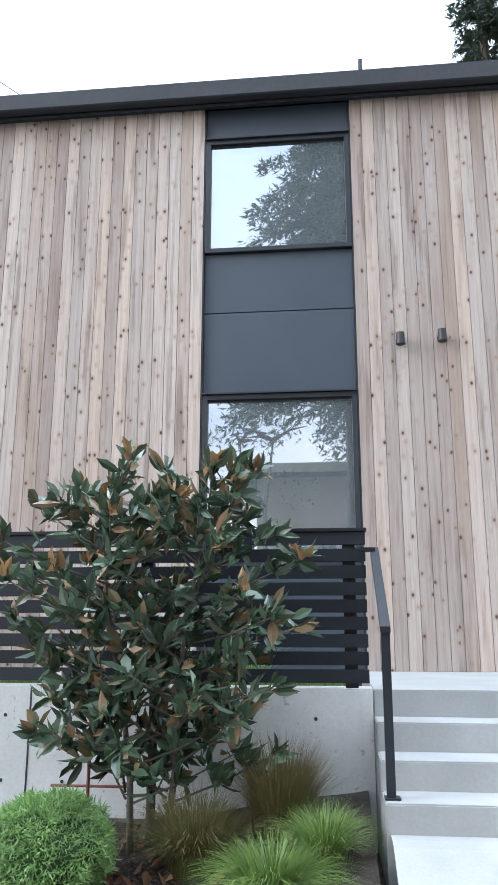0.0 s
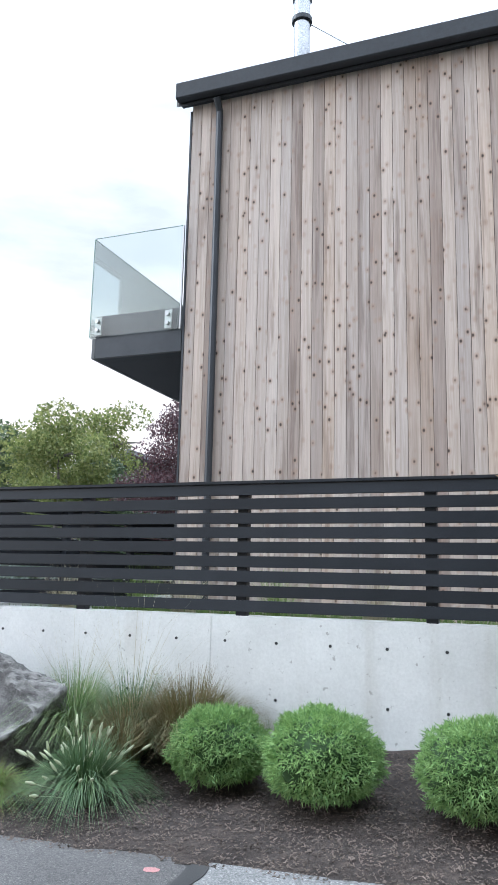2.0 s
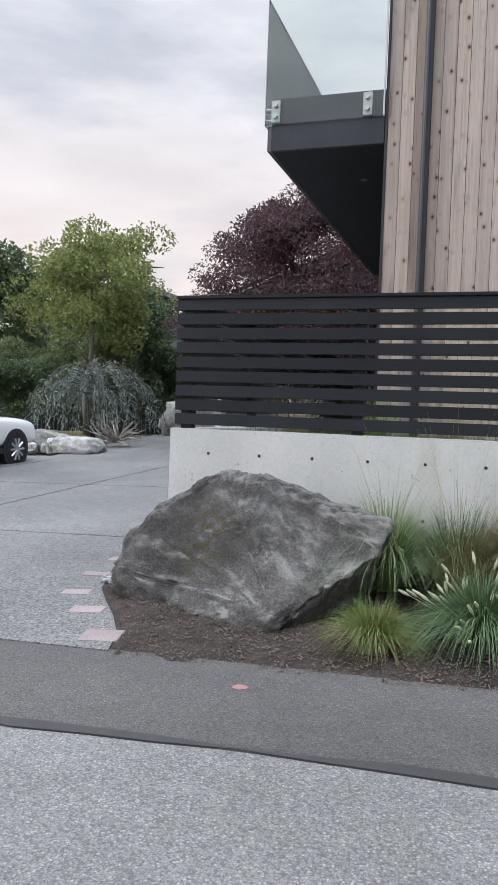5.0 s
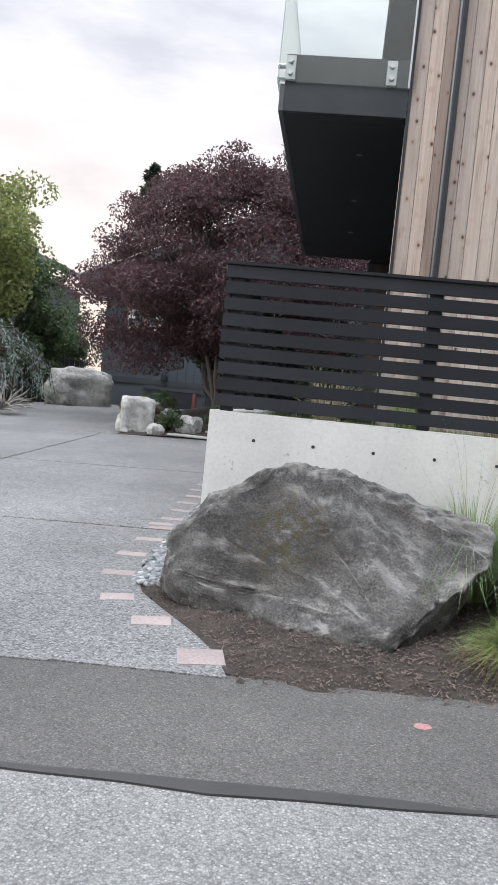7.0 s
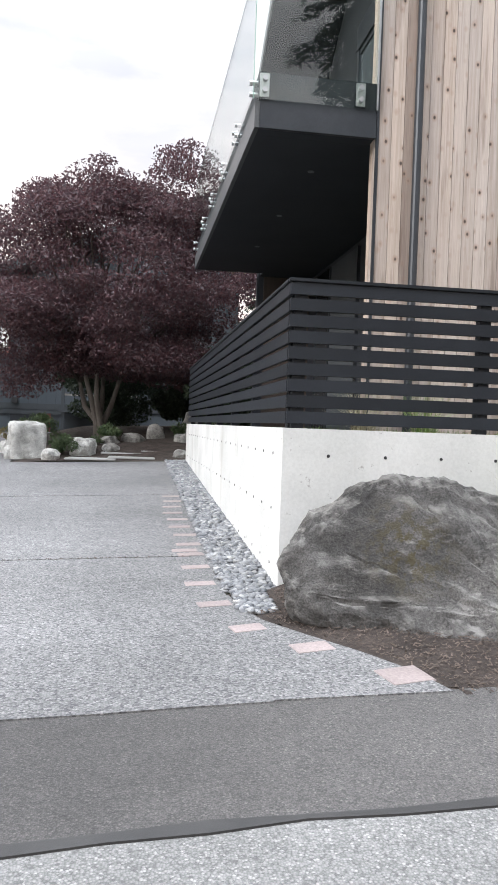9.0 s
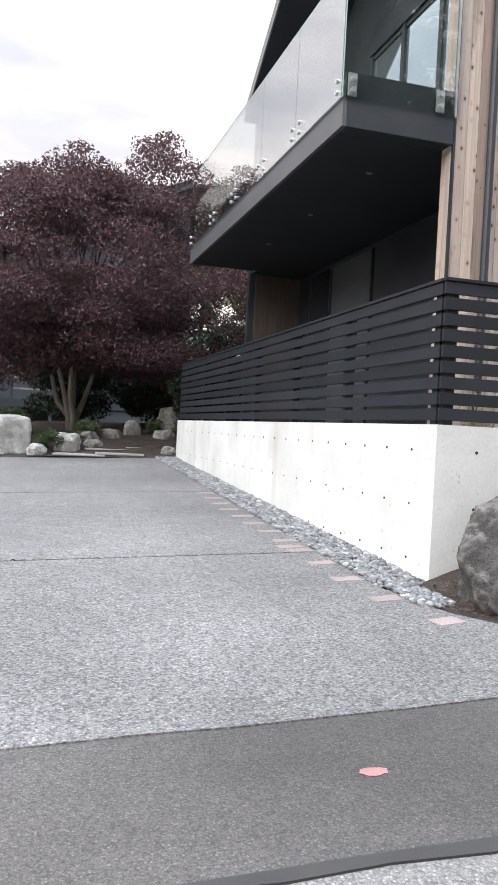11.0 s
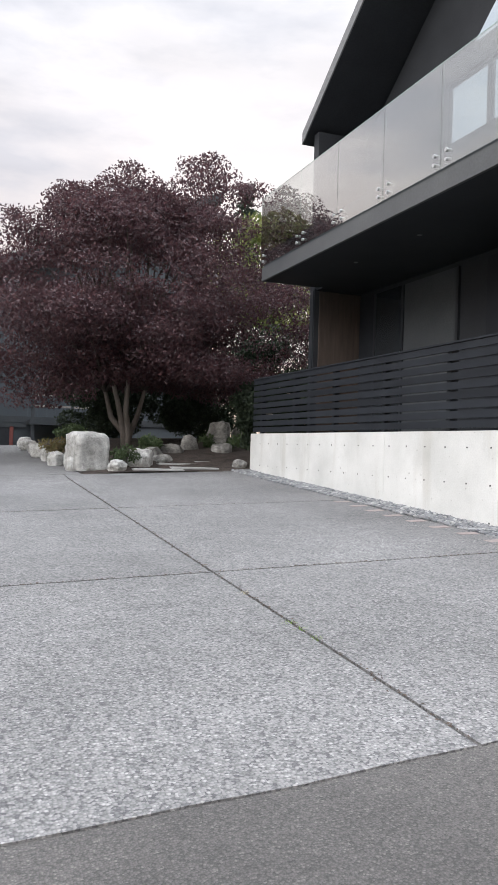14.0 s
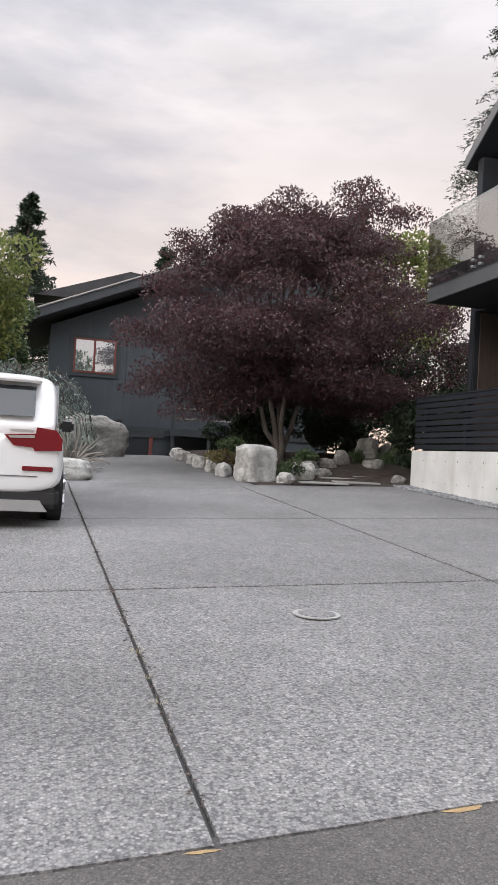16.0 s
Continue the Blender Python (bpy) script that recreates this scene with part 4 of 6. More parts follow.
# recessed west glazing, upper storey
glz = thing("window_3", WX, 10, 4.75, "tall dark-framed glazing under the gable mirroring the sky", "window", kind="structure")
glz.matrix_basis = Matrix()
MY = [8.25, 9.26, 10.42, 11.58, 12.74]
for y in MY:
    part("mullion", box(WX - 0.03, WX + 0.058, y - 0.055, y + 0.055, 4.83, 7.45), DARKMETAL, glz)
part("transom", box(WX - 0.045, WX + 0.057, 8.25, 12.8, 7.452, 7.86, 0.004), DARKMETAL, glz)
part("sill", box(WX - 0.03, WX + 0.057, 8.25, 12.8, 4.75, 4.828), DARKMETAL, glz)
for a, b in zip(MY, MY[1:]):
    part("sash", box(WX - 0.012, WX + 0.03, a + 0.057, b - 0.057, 7.37, 7.45), DARKMETAL, glz)
    part("pane", box(WX + 0.01, WX + 0.02, a + 0.057, b - 0.057, 4.83, 7.368), MIRROR_PANE, glz)
# raked panes over the transom
APEX = 10.75


def rake_top(y):
    return min(roof_z(y) - 0.1, 7.95 + 0.84 * (12.0 - y))


for a, b in ((8.75, 9.86), (9.94, 11.17), (11.25, 12.0)):
    rim = [(a, 7.862), (b, 7.862), (b, max(rake_top(b), 7.9))] + ([(APEX, rake_top(APEX))] if a < APEX < b else []) + [(a, max(rake_top(a), 7.9))]
    part("pane", prism(rim, "x", WX + 0.01, WX + 0.02), MIRROR_PANE, glz)
for y in (9.9, 11.21):
    part("mullion", box(WX - 0.03, WX + 0.058, y - 0.038, y + 0.038, 7.862, rake_top(y)), DARKMETAL, glz)
# lower storey: dark panels and doors under the balcony
for y0, y1, m, nm in ((9.3, 10.1, CARGLASS, "pane"), (10.2, 11.5, CHARCOAL, "wall_panel"), (12.32, 13.98, NTRIM, "wall_panel"), (14.08, 15.05, CARGLASS, "pane"), (15.12, 15.73, CHARCOAL, "wall_panel")):
    part(nm, box(WX - 0.03, WX - 0.002, y0, y1, 1.05, 4.1), m, house)
for y in (9.25, 10.15, 12.28, 14.03, 15.085):
    part("door_frame", box(WX - 0.05, WX - 0.001, y - 0.034, y + 0.034, 1.05, 4.1), DARKMETAL, house)
part("wall_panel", box(HX0 + 0.13, WX - 0.002, HY1 - 0.25, HY1 - 0.222, 1.0, 4.18), SHADECEDAR, house, "brown wood lining")
part("cedar_return", box(HX0 + 0.03, WX, HY0 + 0.222, HY0 + 0.24, 1.0, 4.18), CEDAR, house)

# ---- the great boulder ----


def hull_rock(name, pts, material, label, place, rz=0, seed=3, fine=0.035):
    bm = bmesh.new()
    for p in pts:
        bm.verts.new(p)
    r = bmesh.ops.convex_hull(bm, input=bm.verts)
    bmesh.ops.delete(bm, geom=[v for v in bm.verts if not v.link_faces], context="VERTS")
    bmesh.ops.bevel(bm, geom=bm.edges[:], offset=0.025, segments=1, affect="EDGES", clamp_overlap=True)
    bmesh.ops.triangulate(bm, faces=bm.faces[:])
    for _ in range(4):
        long = [e for e in bm.edges if e.calc_length() > 0.055]
        if not long:
            break
        bmesh.ops.subdivide_edges(bm, edges=long, cuts=1, use_grid_fill=False)
        bmesh.ops.triangulate(bm, faces=bm.faces[:])
    bmesh.ops.smooth_vert(bm, verts=bm.verts[:], factor=0.3, use_axis_x=True, use_axis_y=True, use_axis_z=True)
    bm.normal_update()
    for v in bm.verts:
        q = v.co * 1.0 + Vector((seed, 0, 0))
        # a broad scoop in the face toward the street, and a raised crease beside it
        face = max(0.0, -v.normal.y) * math.exp(-((v.co.x + 0.1) / 0.42) ** 2 - ((v.co.z - 0.22) / 0.3) ** 2)
        crease = max(0.0, -v.normal.y) * math.exp(-((v.co.x - 0.5 - 0.35 * (v.co.z - 0.3)) / 0.07) ** 2)
        v.co += Vector((0, 0.13 * face - 0.045 * crease, 0))
        v.co += v.normal * (0.06 * noise.noise(q * 1.9) - 0.045 * abs(noise.noise(q * 3.3)) + fine * noise.noise(q * 6) - fine * 0.9 * abs(noise.noise(q * 13)) + fine * 0.5 * noise.noise(q * 27))
    ob = part(name, bm, material, None, "", smooth=True)
    ob.matrix_basis = pose(*place, 0, 0, rz)
    return tagged(ob, label, "boulder")


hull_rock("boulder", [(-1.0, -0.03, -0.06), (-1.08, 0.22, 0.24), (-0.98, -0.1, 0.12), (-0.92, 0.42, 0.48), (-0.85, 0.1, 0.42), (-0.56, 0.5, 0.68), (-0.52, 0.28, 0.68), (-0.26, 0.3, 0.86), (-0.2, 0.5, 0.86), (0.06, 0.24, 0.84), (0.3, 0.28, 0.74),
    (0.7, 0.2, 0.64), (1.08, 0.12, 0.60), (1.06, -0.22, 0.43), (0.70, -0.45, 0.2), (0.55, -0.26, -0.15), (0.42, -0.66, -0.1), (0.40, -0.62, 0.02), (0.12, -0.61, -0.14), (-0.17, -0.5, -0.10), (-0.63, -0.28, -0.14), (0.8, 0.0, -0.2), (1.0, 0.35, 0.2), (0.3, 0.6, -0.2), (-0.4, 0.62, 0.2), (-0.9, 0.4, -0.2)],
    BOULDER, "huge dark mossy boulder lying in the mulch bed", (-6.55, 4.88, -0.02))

# ---- shrubs and grasses of the bed ----


def ball_shrub(x, y, r, seed, squash=0.77):
    z = bed(x, y)
    rg = np.random.default_rng(seed)
    s = thing("ball_shrub", x, y, z, "round feathery bright green dwarf conifer shrub", "shrub", "ball shrubs")
    # dark ball within the foliage, its colour stands in for the shade there
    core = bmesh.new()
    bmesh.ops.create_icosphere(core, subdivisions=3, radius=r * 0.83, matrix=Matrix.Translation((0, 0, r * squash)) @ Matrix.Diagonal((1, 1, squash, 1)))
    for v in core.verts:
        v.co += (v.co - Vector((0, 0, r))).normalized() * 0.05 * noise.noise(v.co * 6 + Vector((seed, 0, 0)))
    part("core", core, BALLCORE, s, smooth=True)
    k = 14000
    d = rg.normal(size=(k, 3))
    d /= np.linalg.norm(d, axis=1)[:, None]
    d[:, 2] = np.where(d[:, 2] < -0.75, -d[:, 2], d[:, 2])
    lump = np.array([noise.noise(Vector(q) * 3.2 + Vector((seed * 2.1, 0, 0))) + 0.5 * noise.noise(Vector(q) * 7.5 + Vector((seed, 3, 0))) for q in d])
    rad = r * (0.93 + 0.17 * lump - 0.12 * rg.random(k))
    c = d * rad[:, None]
    c[:, 2] = c[:, 2] * squash + r * squash
    leaves_mesh("foliage", c, 0.046, 0.008, BALLGREEN, s, rg, up=0.05, out=d * 0.5, droop=0.2, folded=0.05)
    return s


for i, (x, y, r) in enumerate(((-4.1, 4.76, 0.345), (-3.33, 4.60, 0.385), (-2.37, 4.56, 0.385), (-1.46, 4.46, 0.375))):
    ball_shrub(x, y, r, 20 + i)


def tuft(name, x, y, label, blade_sets, heads=None, seed=1, z=None):
    z = bed(x, y) if z is None else z
    rg = np.random.default_rng(seed)
    t = thing(name, x, y, z, label, "grass")
    for count, h, spread, w, m, stiff, base in blade_sets:
        blades("foliage", 0, 0, -0.01, count, h, spread, w, m, t, rg, stiff, base)
    if heads:
        count, h, spread, m = heads
        for i in range(count):
            a, l = rg.random() * 6.283, spread * (0.1 + 0.95 * rg.random())
            top = Vector((math.cos(a) * l, math.sin(a) * l, h * (0.45 + 0.55 * rg.random()) * (1.1 - 0.5 * l / spread)))
            bm = rod((top.x * 0.5, top.y * 0.5, top.z * 0.6), top, 0.0013, 4)
            d = Vector((top.x + 0.1 * rg.normal(), top.y + 0.1 * rg.normal(), top.z * 0.9)).normalized()
            rod(top, top + d * 0.03, 0.004, 7, 0.011, bm)
            rod(top + d * 0.03, top + d * 0.075, 0.011, 7, 0.005, bm)
            part("seed_head", bm, m, t, "pale bottlebrush seed head")
    return t


tuft("fountain_grass", -4.86, 4.32, "green fountain grass with pale bottlebrush seed heads", [(1500, 0.56, 0.52, 0.008, FOUNTAIN, 0.52, 0.10), (260, 0.5, 0.3, 0.007, FOUNTAIN, 1.0, 0.08)], (40, 0.50, 0.42, PLUME), 31)
tuft("sedge_tuft", -5.46, 4.12, "small olive and rust sedge tuft in mulch", [(800, 0.40, 0.34, 0.005, SEDGE, 0.6, 0.09), (900, 0.38, 0.38, 0.005, BRONZE, 0.55, 0.07)], None, 32)
tuft("tall_grass", -5.55, 5.22, "tall green feather grass beside the boulder", [(1300, 0.86, 0.78, 0.007, TALLGRASS, 0.62, 0.13), (40, 1.4, 0.8, 0.0045, STRAW, 1.0, 0.1)], None, 33)
tuft("tall_grass", -5.05, 5.25, "tall green feather grass with straw stalks", [(1300, 0.80, 0.75, 0.006, FOUNTAIN, 0.62, 0.14), (50, 1.45, 0.9, 0.0045, STRAW, 1.0, 0.12)], None, 34)
tuft("bronze_sedge", -4.55, 5.22, "bronze brown fine sedge against the wall", [(3000, 0.78, 0.7, 0.006, BRONZE, 0.7, 0.2), (400, 0.55, 0.5, 0.005, FOUNTAIN, 0.7, 0.12)], None, 35)
tuft("bronze_sedge", -4.95, 4.95, "bronze brown fine sedge mound", [(1100, 0.62, 0.5, 0.005, BRONZE, 1.0, 0.12)], None, 36)
tuft("bronze_sedge", -0.72, 4.86, "brown and green sedge mound under the magnolia", [(1900, 0.52, 0.44, 0.005, BRONZE, 1.0, 0.16), (500, 0.45, 0.38, 0.005, SEDGE, 1.0, 0.12)], None, 37)
tuft("bronze_sedge", -0.25, 5.2, "tall reddish brown sedge by the steps", [(1700, 0.62, 0.36, 0.005, BRONZE, 1.1, 0.18)], None, 38)
tuft("green_sedge", -0.25, 4.42, "bright green arching sedge clump beside the walk", [(1500, 0.36, 0.42, 0.007, SEDGE, 1.0, 0.13)], None, 39)
tuft("green_sedge", 0.02, 4.75, "green sedge clump at the foot of the steps", [(900, 0.36, 0.34, 0.006, SEDGE, 1.0, 0.1)], None, 40)
tuft("green_sedge", -3.9, 5.3, "dark green low sedge near the wall", [(200, 0.35, 0.3, 0.005, FOUNTAIN, 1.0, 0.1)], None, 41)

# magnolia shrub
mag = thing("magnolia", -1.12, 5.12, bed(-1.28, 5.12), "young evergreen magnolia with glossy leaves and rusty undersides", "tree")
rg = np.random.default_rng(7)
lines, tips = [], []
for i, (bx, by, tx, ty, h, lo) in enumerate(((-0.05, 0.0, -0.3, 0.0, 2.15, 0.55), (0.12, 0.02, 0.42, 0.0, 2.2, 0.5))):
    trunk = [((bx + (tx - bx) * u + 0.04 * math.sin(6 * u + i), by + (ty - by) * u, h * u), 0.024 * (1 - 0.75 * u)) for u in (0, 0.2, 0.4, 0.6, 0.8, 1)]
    lines.append(trunk)
    for k in range(46):
        u = 0.13 + 0.87 * k / 46
        a = k * 2.4 + rg.normal() * 0.3
        L = (0.74 - 0.34 * abs(u - 0.5)) * (0.7 + 0.5 * rg.random()) * (0.75 if u > 0.8 else 1)
        p = Vector((bx + (tx - bx) * u, by + (ty - by) * u, h * u))
        q = p + Vector((math.cos(a) * L, math.sin(a) * L * 0.62, 0.16 + 0.22 * rg.random()))
        lines.append([(p, 0.009), ((p + q) / 2 - Vector((0, 0, 0.02)), 0.007), (q, 0.004)])
        tips.append((p, q))
for i, line in enumerate(lines):
    branch_mesh("stem" if line[0][1] > 0.02 else "branch", [line], BARK, mag, 6)
c, o = [], []
for p, q in tips:
    for u in (0.45, 0.72, 0.95):
        for _ in range(10):
            c.append(p + (q - p) * float(u) + Vector(rg.normal(size=3)) * 0.02)
            d = (q - p).normalized() * 0.8 + Vector(rg.normal(size=3)) * 0.55 + Vector((0, 0, 0.25))
            o.append(d)
    if q.z > 1.55 and rg.random() < 0.75:
        for _ in range(6):
            lift = Vector((rg.normal() * 0.4, rg.normal() * 0.4, 1.2))
            leaves_mesh("young_leaf", [q + Vector(rg.normal(size=3)) * 0.015], 0.12, 0.05, MAG_YOUNG, mag, rg, up=0.2, out=[lift], folded=0.1, oval=True, label="bronze young leaf")
leaves_mesh("crown", c, 0.145, 0.056, MAGNOLIA, mag, rg, up=0.1, out=o, droop=0.1, folded=0.07, oval=True, label="glossy dark green leaves")
# rusted stakes beside it
st = thing("support_stake", -1.52, 5.35, bed(-1.5, 5.3), "rusty steel stake frame behind the magnolia", "stake")
part("upright", rod((0, 0, -0.05), (0, 0, 0.75), 0.012, 8), REDFRAME, st)
part("crossbar", rod((-0.25, 0, 0.32), (0.3, 0, 0.32), 0.009, 8), REDFRAME, st)
part("upright", rod((0.42, 0.0, -0.05), (0.42, 0, 0.9), 0.03, 8), DARKBARK, st)
# dead leaves under it
verts = np.c_[rng.uniform(-2.1, -0.45, 260), rng.uniform(4.2, 5.4, 260), np.zeros(260)]
verts[:, 2] = [bed(a, b) + 0.03 for a, b, _ in verts]
tagged(leaves_mesh("fallen_leaves", verts, 0.11, 0.05, DEADLEAF, None, rng, up=0.05, folded=0.1), "dry brown magnolia leaves on the mulch", "leaves", kind="stuff")

# ---- pebbles and edge setts beside the west wall ----
sets = thing("edge_setts", -8.0, 8, 0, "flush pinkish paving setts between drive and pebbles", "paving", kind="structure")
sets.matrix_basis = Matrix()
first = part("sett", box(-0.12, 0.12, -0.065, 0.065, -0.02, 0.02, 0.004), PINKSETT, sets)
first.matrix_basis = pose(-7.97, 5.38, ground(-7.97, 5.38) - 0.0025, 2.5, -1.86, 8)
srg = random.Random(5)
for y in [5.95, 6.5, 7.0, 7.17] + [7.45 + 0.47 * i for i in range(8)]:
    x = -8.03 + srg.uniform(-0.03, 0.03)
    b_ = new("sett", first.data)
    b_.parent, b_.matrix_basis = sets, pose(x, y, ground(x, y) - 0.0028, 2.5, -1.86, srg.uniform(-7, 7))
for x, y, a, w, d in ((-7.12, 3.93, 12, 0.25, 0.22), (-7.50, 4.42, 12, 0.24, 0.16), (-7.82, 4.82, 14, 0.22, 0.14)):
    b_ = part("sett", box(-w / 2, w / 2, -d / 2, d / 2, -0.02, 0.02, 0.004), PINKSETT, sets)
    b_.matrix_basis = pose(x, y, ground(x, y) - 0.0022, 2.5, -1.86, a)
bm = bmesh.new()
bmesh.ops.create_icosphere(bm, subdivisions=1, radius=1)
pv = np.array([v.co[:] for v in bm.verts])
pf = [[v.index for v in f.verts] for f in bm.faces]
bm.free()
verts, faces = [], []
for _ in range(6800):
    y = rng.uniform(5.12, 15.7)
    x = rng.uniform(-7.87, -7.47) if y > 5.68 else rng.uniform(-7.82, -7.58)
    r = rng.uniform(0.014, 0.034)
    s = np.array([r * rng.uniform(0.9, 1.5), r * rng.uniform(0.8, 1.3), r * 0.65])
    a = rng.random() * 6.28
    R = np.array([[math.cos(a), -math.sin(a), 0], [math.sin(a), math.cos(a), 0], [0, 0, 1]])
    k = len(verts)
    verts += list((pv * s) @ R.T + np.array([x, y, ground(x, y) + 0.012 + 0.02 * rng.random()]))
    faces += [[i + k for i in f] for f in pf]
tagged(raw("pebbles", verts, faces, PEBBLE, smooth=True), "grey river pebbles along the wall foot", "pebbles", kind="stuff")

# ---- marks on the street ----


def mark(name, x, y, w, d, m, label, seed):
    rg = np.random.default_rng(seed)
    bm = bmesh.new()
    k = 18
    vs = [bm.verts.new((x + w / 2 * math.cos(a) * (0.8 + 0.25 * rg.random()), y + d / 2 * math.sin(a) * (0.75 + 0.3 * rg.random()), 0)) for a in [2 * math.pi * i / k for i in range(k)]]
    for v in vs:
        v.co.z = ground(v.co.x, v.co.y) + 0.0085
    bm.faces.new(vs)
    return tagged(part(name, bm, m), label, "paint mark", kind="structure")


mark("paint_mark", -6.03, 3.4, 0.09, 0.07, PINKPAINT, "faded pink utility paint dot on asphalt", 1)
mark("paint_mark", -3.95, 3.55, 0.10, 0.07, PINKPAINT, "faded pink utility paint dot on asphalt", 2)
mark("paint_mark", -9.12, 3.15, 0.13, 0.07, PINKPAINT, "faded pink utility paint dash on asphalt", 3)
mark("paint_mark", -13.57, 3.45, 0.17, 0.05, ORANGEPAINT, "orange utility paint at the drive edge", 4)
mark("paint_mark", -14.5, 3.37, 0.12, 0.02, ORANGEPAINT, "orange utility paint at the drive edge", 5)
mark("paint_mark", -9.85, 3.69, 0.26, 0.02, ORANGEPAINT, "faded orange utility paint at the drive edge", 6)
mark("paint_mark", -11.76, 3.60, 0.2, 0.045, ORANGEPAINT, "orange utility paint at the drive edge", 7)
cov = thing("cleanout_cover", -13.15, 6.02, ground(-13.15, 6.02) + 0.014, "round pale cleanout cover set in the drive", "utility cover")
part("ring", rod((0, 0, 0), (0, 0, 0.008), 0.165, 24), WHITEPAINT, cov)
part("lid", rod((0, 0, 0.008), (0, 0, 0.012), 0.13, 24), DRIVE, cov)

# ---- north bed: stones, stepping stones, maple ----
tagged(part("north_bed", sheet(steps(-10.85, -5.2, 0.3), steps(15.62, 27, 0.4), lambda x, y: ground(x, y) + 0.02 + 0.2 * min(max((y - 16) / 2, 0), 1) * min((x + 10.9) / 0.9, 1) + 0.03 * noise.noise(Vector((x, y, 0)))), MULCH, smooth=True), "dark bed under the maple", "soil", kind="structure")
stone("stone_block", -10.68, 16.35, ground(-10.6, 16.3), 0.88, 0.75, 0.76, WHITEROCK, "upright pale cut stone block at the drive edge", seed=2, rough=0.12, flat=0.85, rz=20, level=4)
for i, (x, y, s, h, w) in enumerate(((-10.95, 16.25, 0.4, 0.3, 1), (-10.15, 15.95, 0.42, 0.25, 1), (-9.55, 16.6, 0.7, 0.42, 1), (-9.0, 16.95, 0.5, 0.25, 0), (-8.55, 17.9, 0.65, 0.4, 0), (-8.0, 18.3, 0.5, 0.55, 0), (-9.05, 17.6, 0.5, 0.35, 0), (-7.35, 17.9, 0.75, 0.4, 0), (-7.05, 18.9, 0.7, 0.9, 0),
        (-6.5, 19.0, 0.5, 0.7, 0), (-7.55, 16.15, 0.35, 0.2, 0), (-11.15, 17.2, 0.5, 0.3, 1), (-11.2, 18.1, 0.45, 0.28, 1), (-11.3, 18.9, 0.5, 0.3, 1), (-11.3, 19.8, 0.45, 0.26, 1), (-11.4, 20.7, 0.5, 0.28, 1), (-11.4, 21.6, 0.45, 0.28, 1))):
    stone("garden_stone", x, y, ground(x, y), s, s * 0.85, h, WHITEROCK if w else GREYROCK, "pale rounded garden stone" if w else "grey garden stone under the maple", group="garden stones", seed=i + 5, rz=i * 37)
for i, (x, y, w, d) in enumerate(((-9.35, 15.95, 1.0, 0.5), (-8.55, 16.1, 0.95, 0.45), (-8.75, 16.75, 0.9, 0.5), (-7.95, 16.95, 0.85, 0.45), (-8.1, 17.6, 0.9, 0.5))):
    s = part("stepping_stone", box(-w / 2, w / 2, -d / 2, d / 2, 0, 0.04, 0.012), STEP)
    s.matrix_basis = pose(x, y, ground(x, y) + 0.008 + 0.035 * max(y - 16.2, 0), 0, 0, 4 * i - 6)
    tagged(s, "flat pale stepping stone slab", "stepping stone", "stepping stones")
stone("flat_rock", -14.6, 16.35, ground(-14.6, 16.35), 1.5, 0.9, 0.42, WHITEROCK, "low pale flat rock at the drive edge", seed=41, flat=0.7, rough=0.18, rz=-5, level=4)
stone("border_rock", -15.6, 16.7, ground(-15.6, 16.7), 1.5, 0.8, 0.55, GREYROCK, "grey rock behind the flat rock", seed=43)
stone("garden_boulder", -13.75, 21.6, ground(-13.7, 21.6) - 0.1, 2.3, 1.3, 1.15, GREYROCK, "large grey and white streaked boulder by the drive", "boulder", seed=44, flat=0.5, rough=0.3, rz=15, level=4)
for i in range(9):
    stone("border_stone", -16.9 + 0.33 * i, 16.35 + 0.15 * math.sin(i * 2), ground(-16, 16.4), 0.42, 0.36, 0.25 + 0.08 * (i % 3), WHITEROCK, "pale rounded stone edging the bed", group="border stones", seed=60 + i, rz=i * 50)


def crown_points(rg, k, centre, radii, lobes, hollow=0.55, seed=1):
    """Places for leaves: in lumpy lobes, thin in the middle."""
    out = []
    c = np.array(centre)
    R = np.array(radii)
    lob = []
    for _ in range(lobes):
        d = rg.normal(size=3)
        d /= np.linalg.norm(d)
        d[2] = d[2] if d[2] > -0.85 else -d[2]
        lob.append((c + d * R * rg.uniform(0.45, 0.85), rg.uniform(0.22, 0.42) * R.mean()))
    per = k // lobes
    for lc, lr in lob:
        d = rg.normal(size=(per, 3))
        d /= np.linalg.norm(d, axis=1)[:, None]
        rad = lr * rg.uniform(hollow, 1.0, per) ** 0.6
        out.append(lc + d * rad[:, None] * np.array([1.15, 1.15, 0.75]))
    return np.concatenate(out)


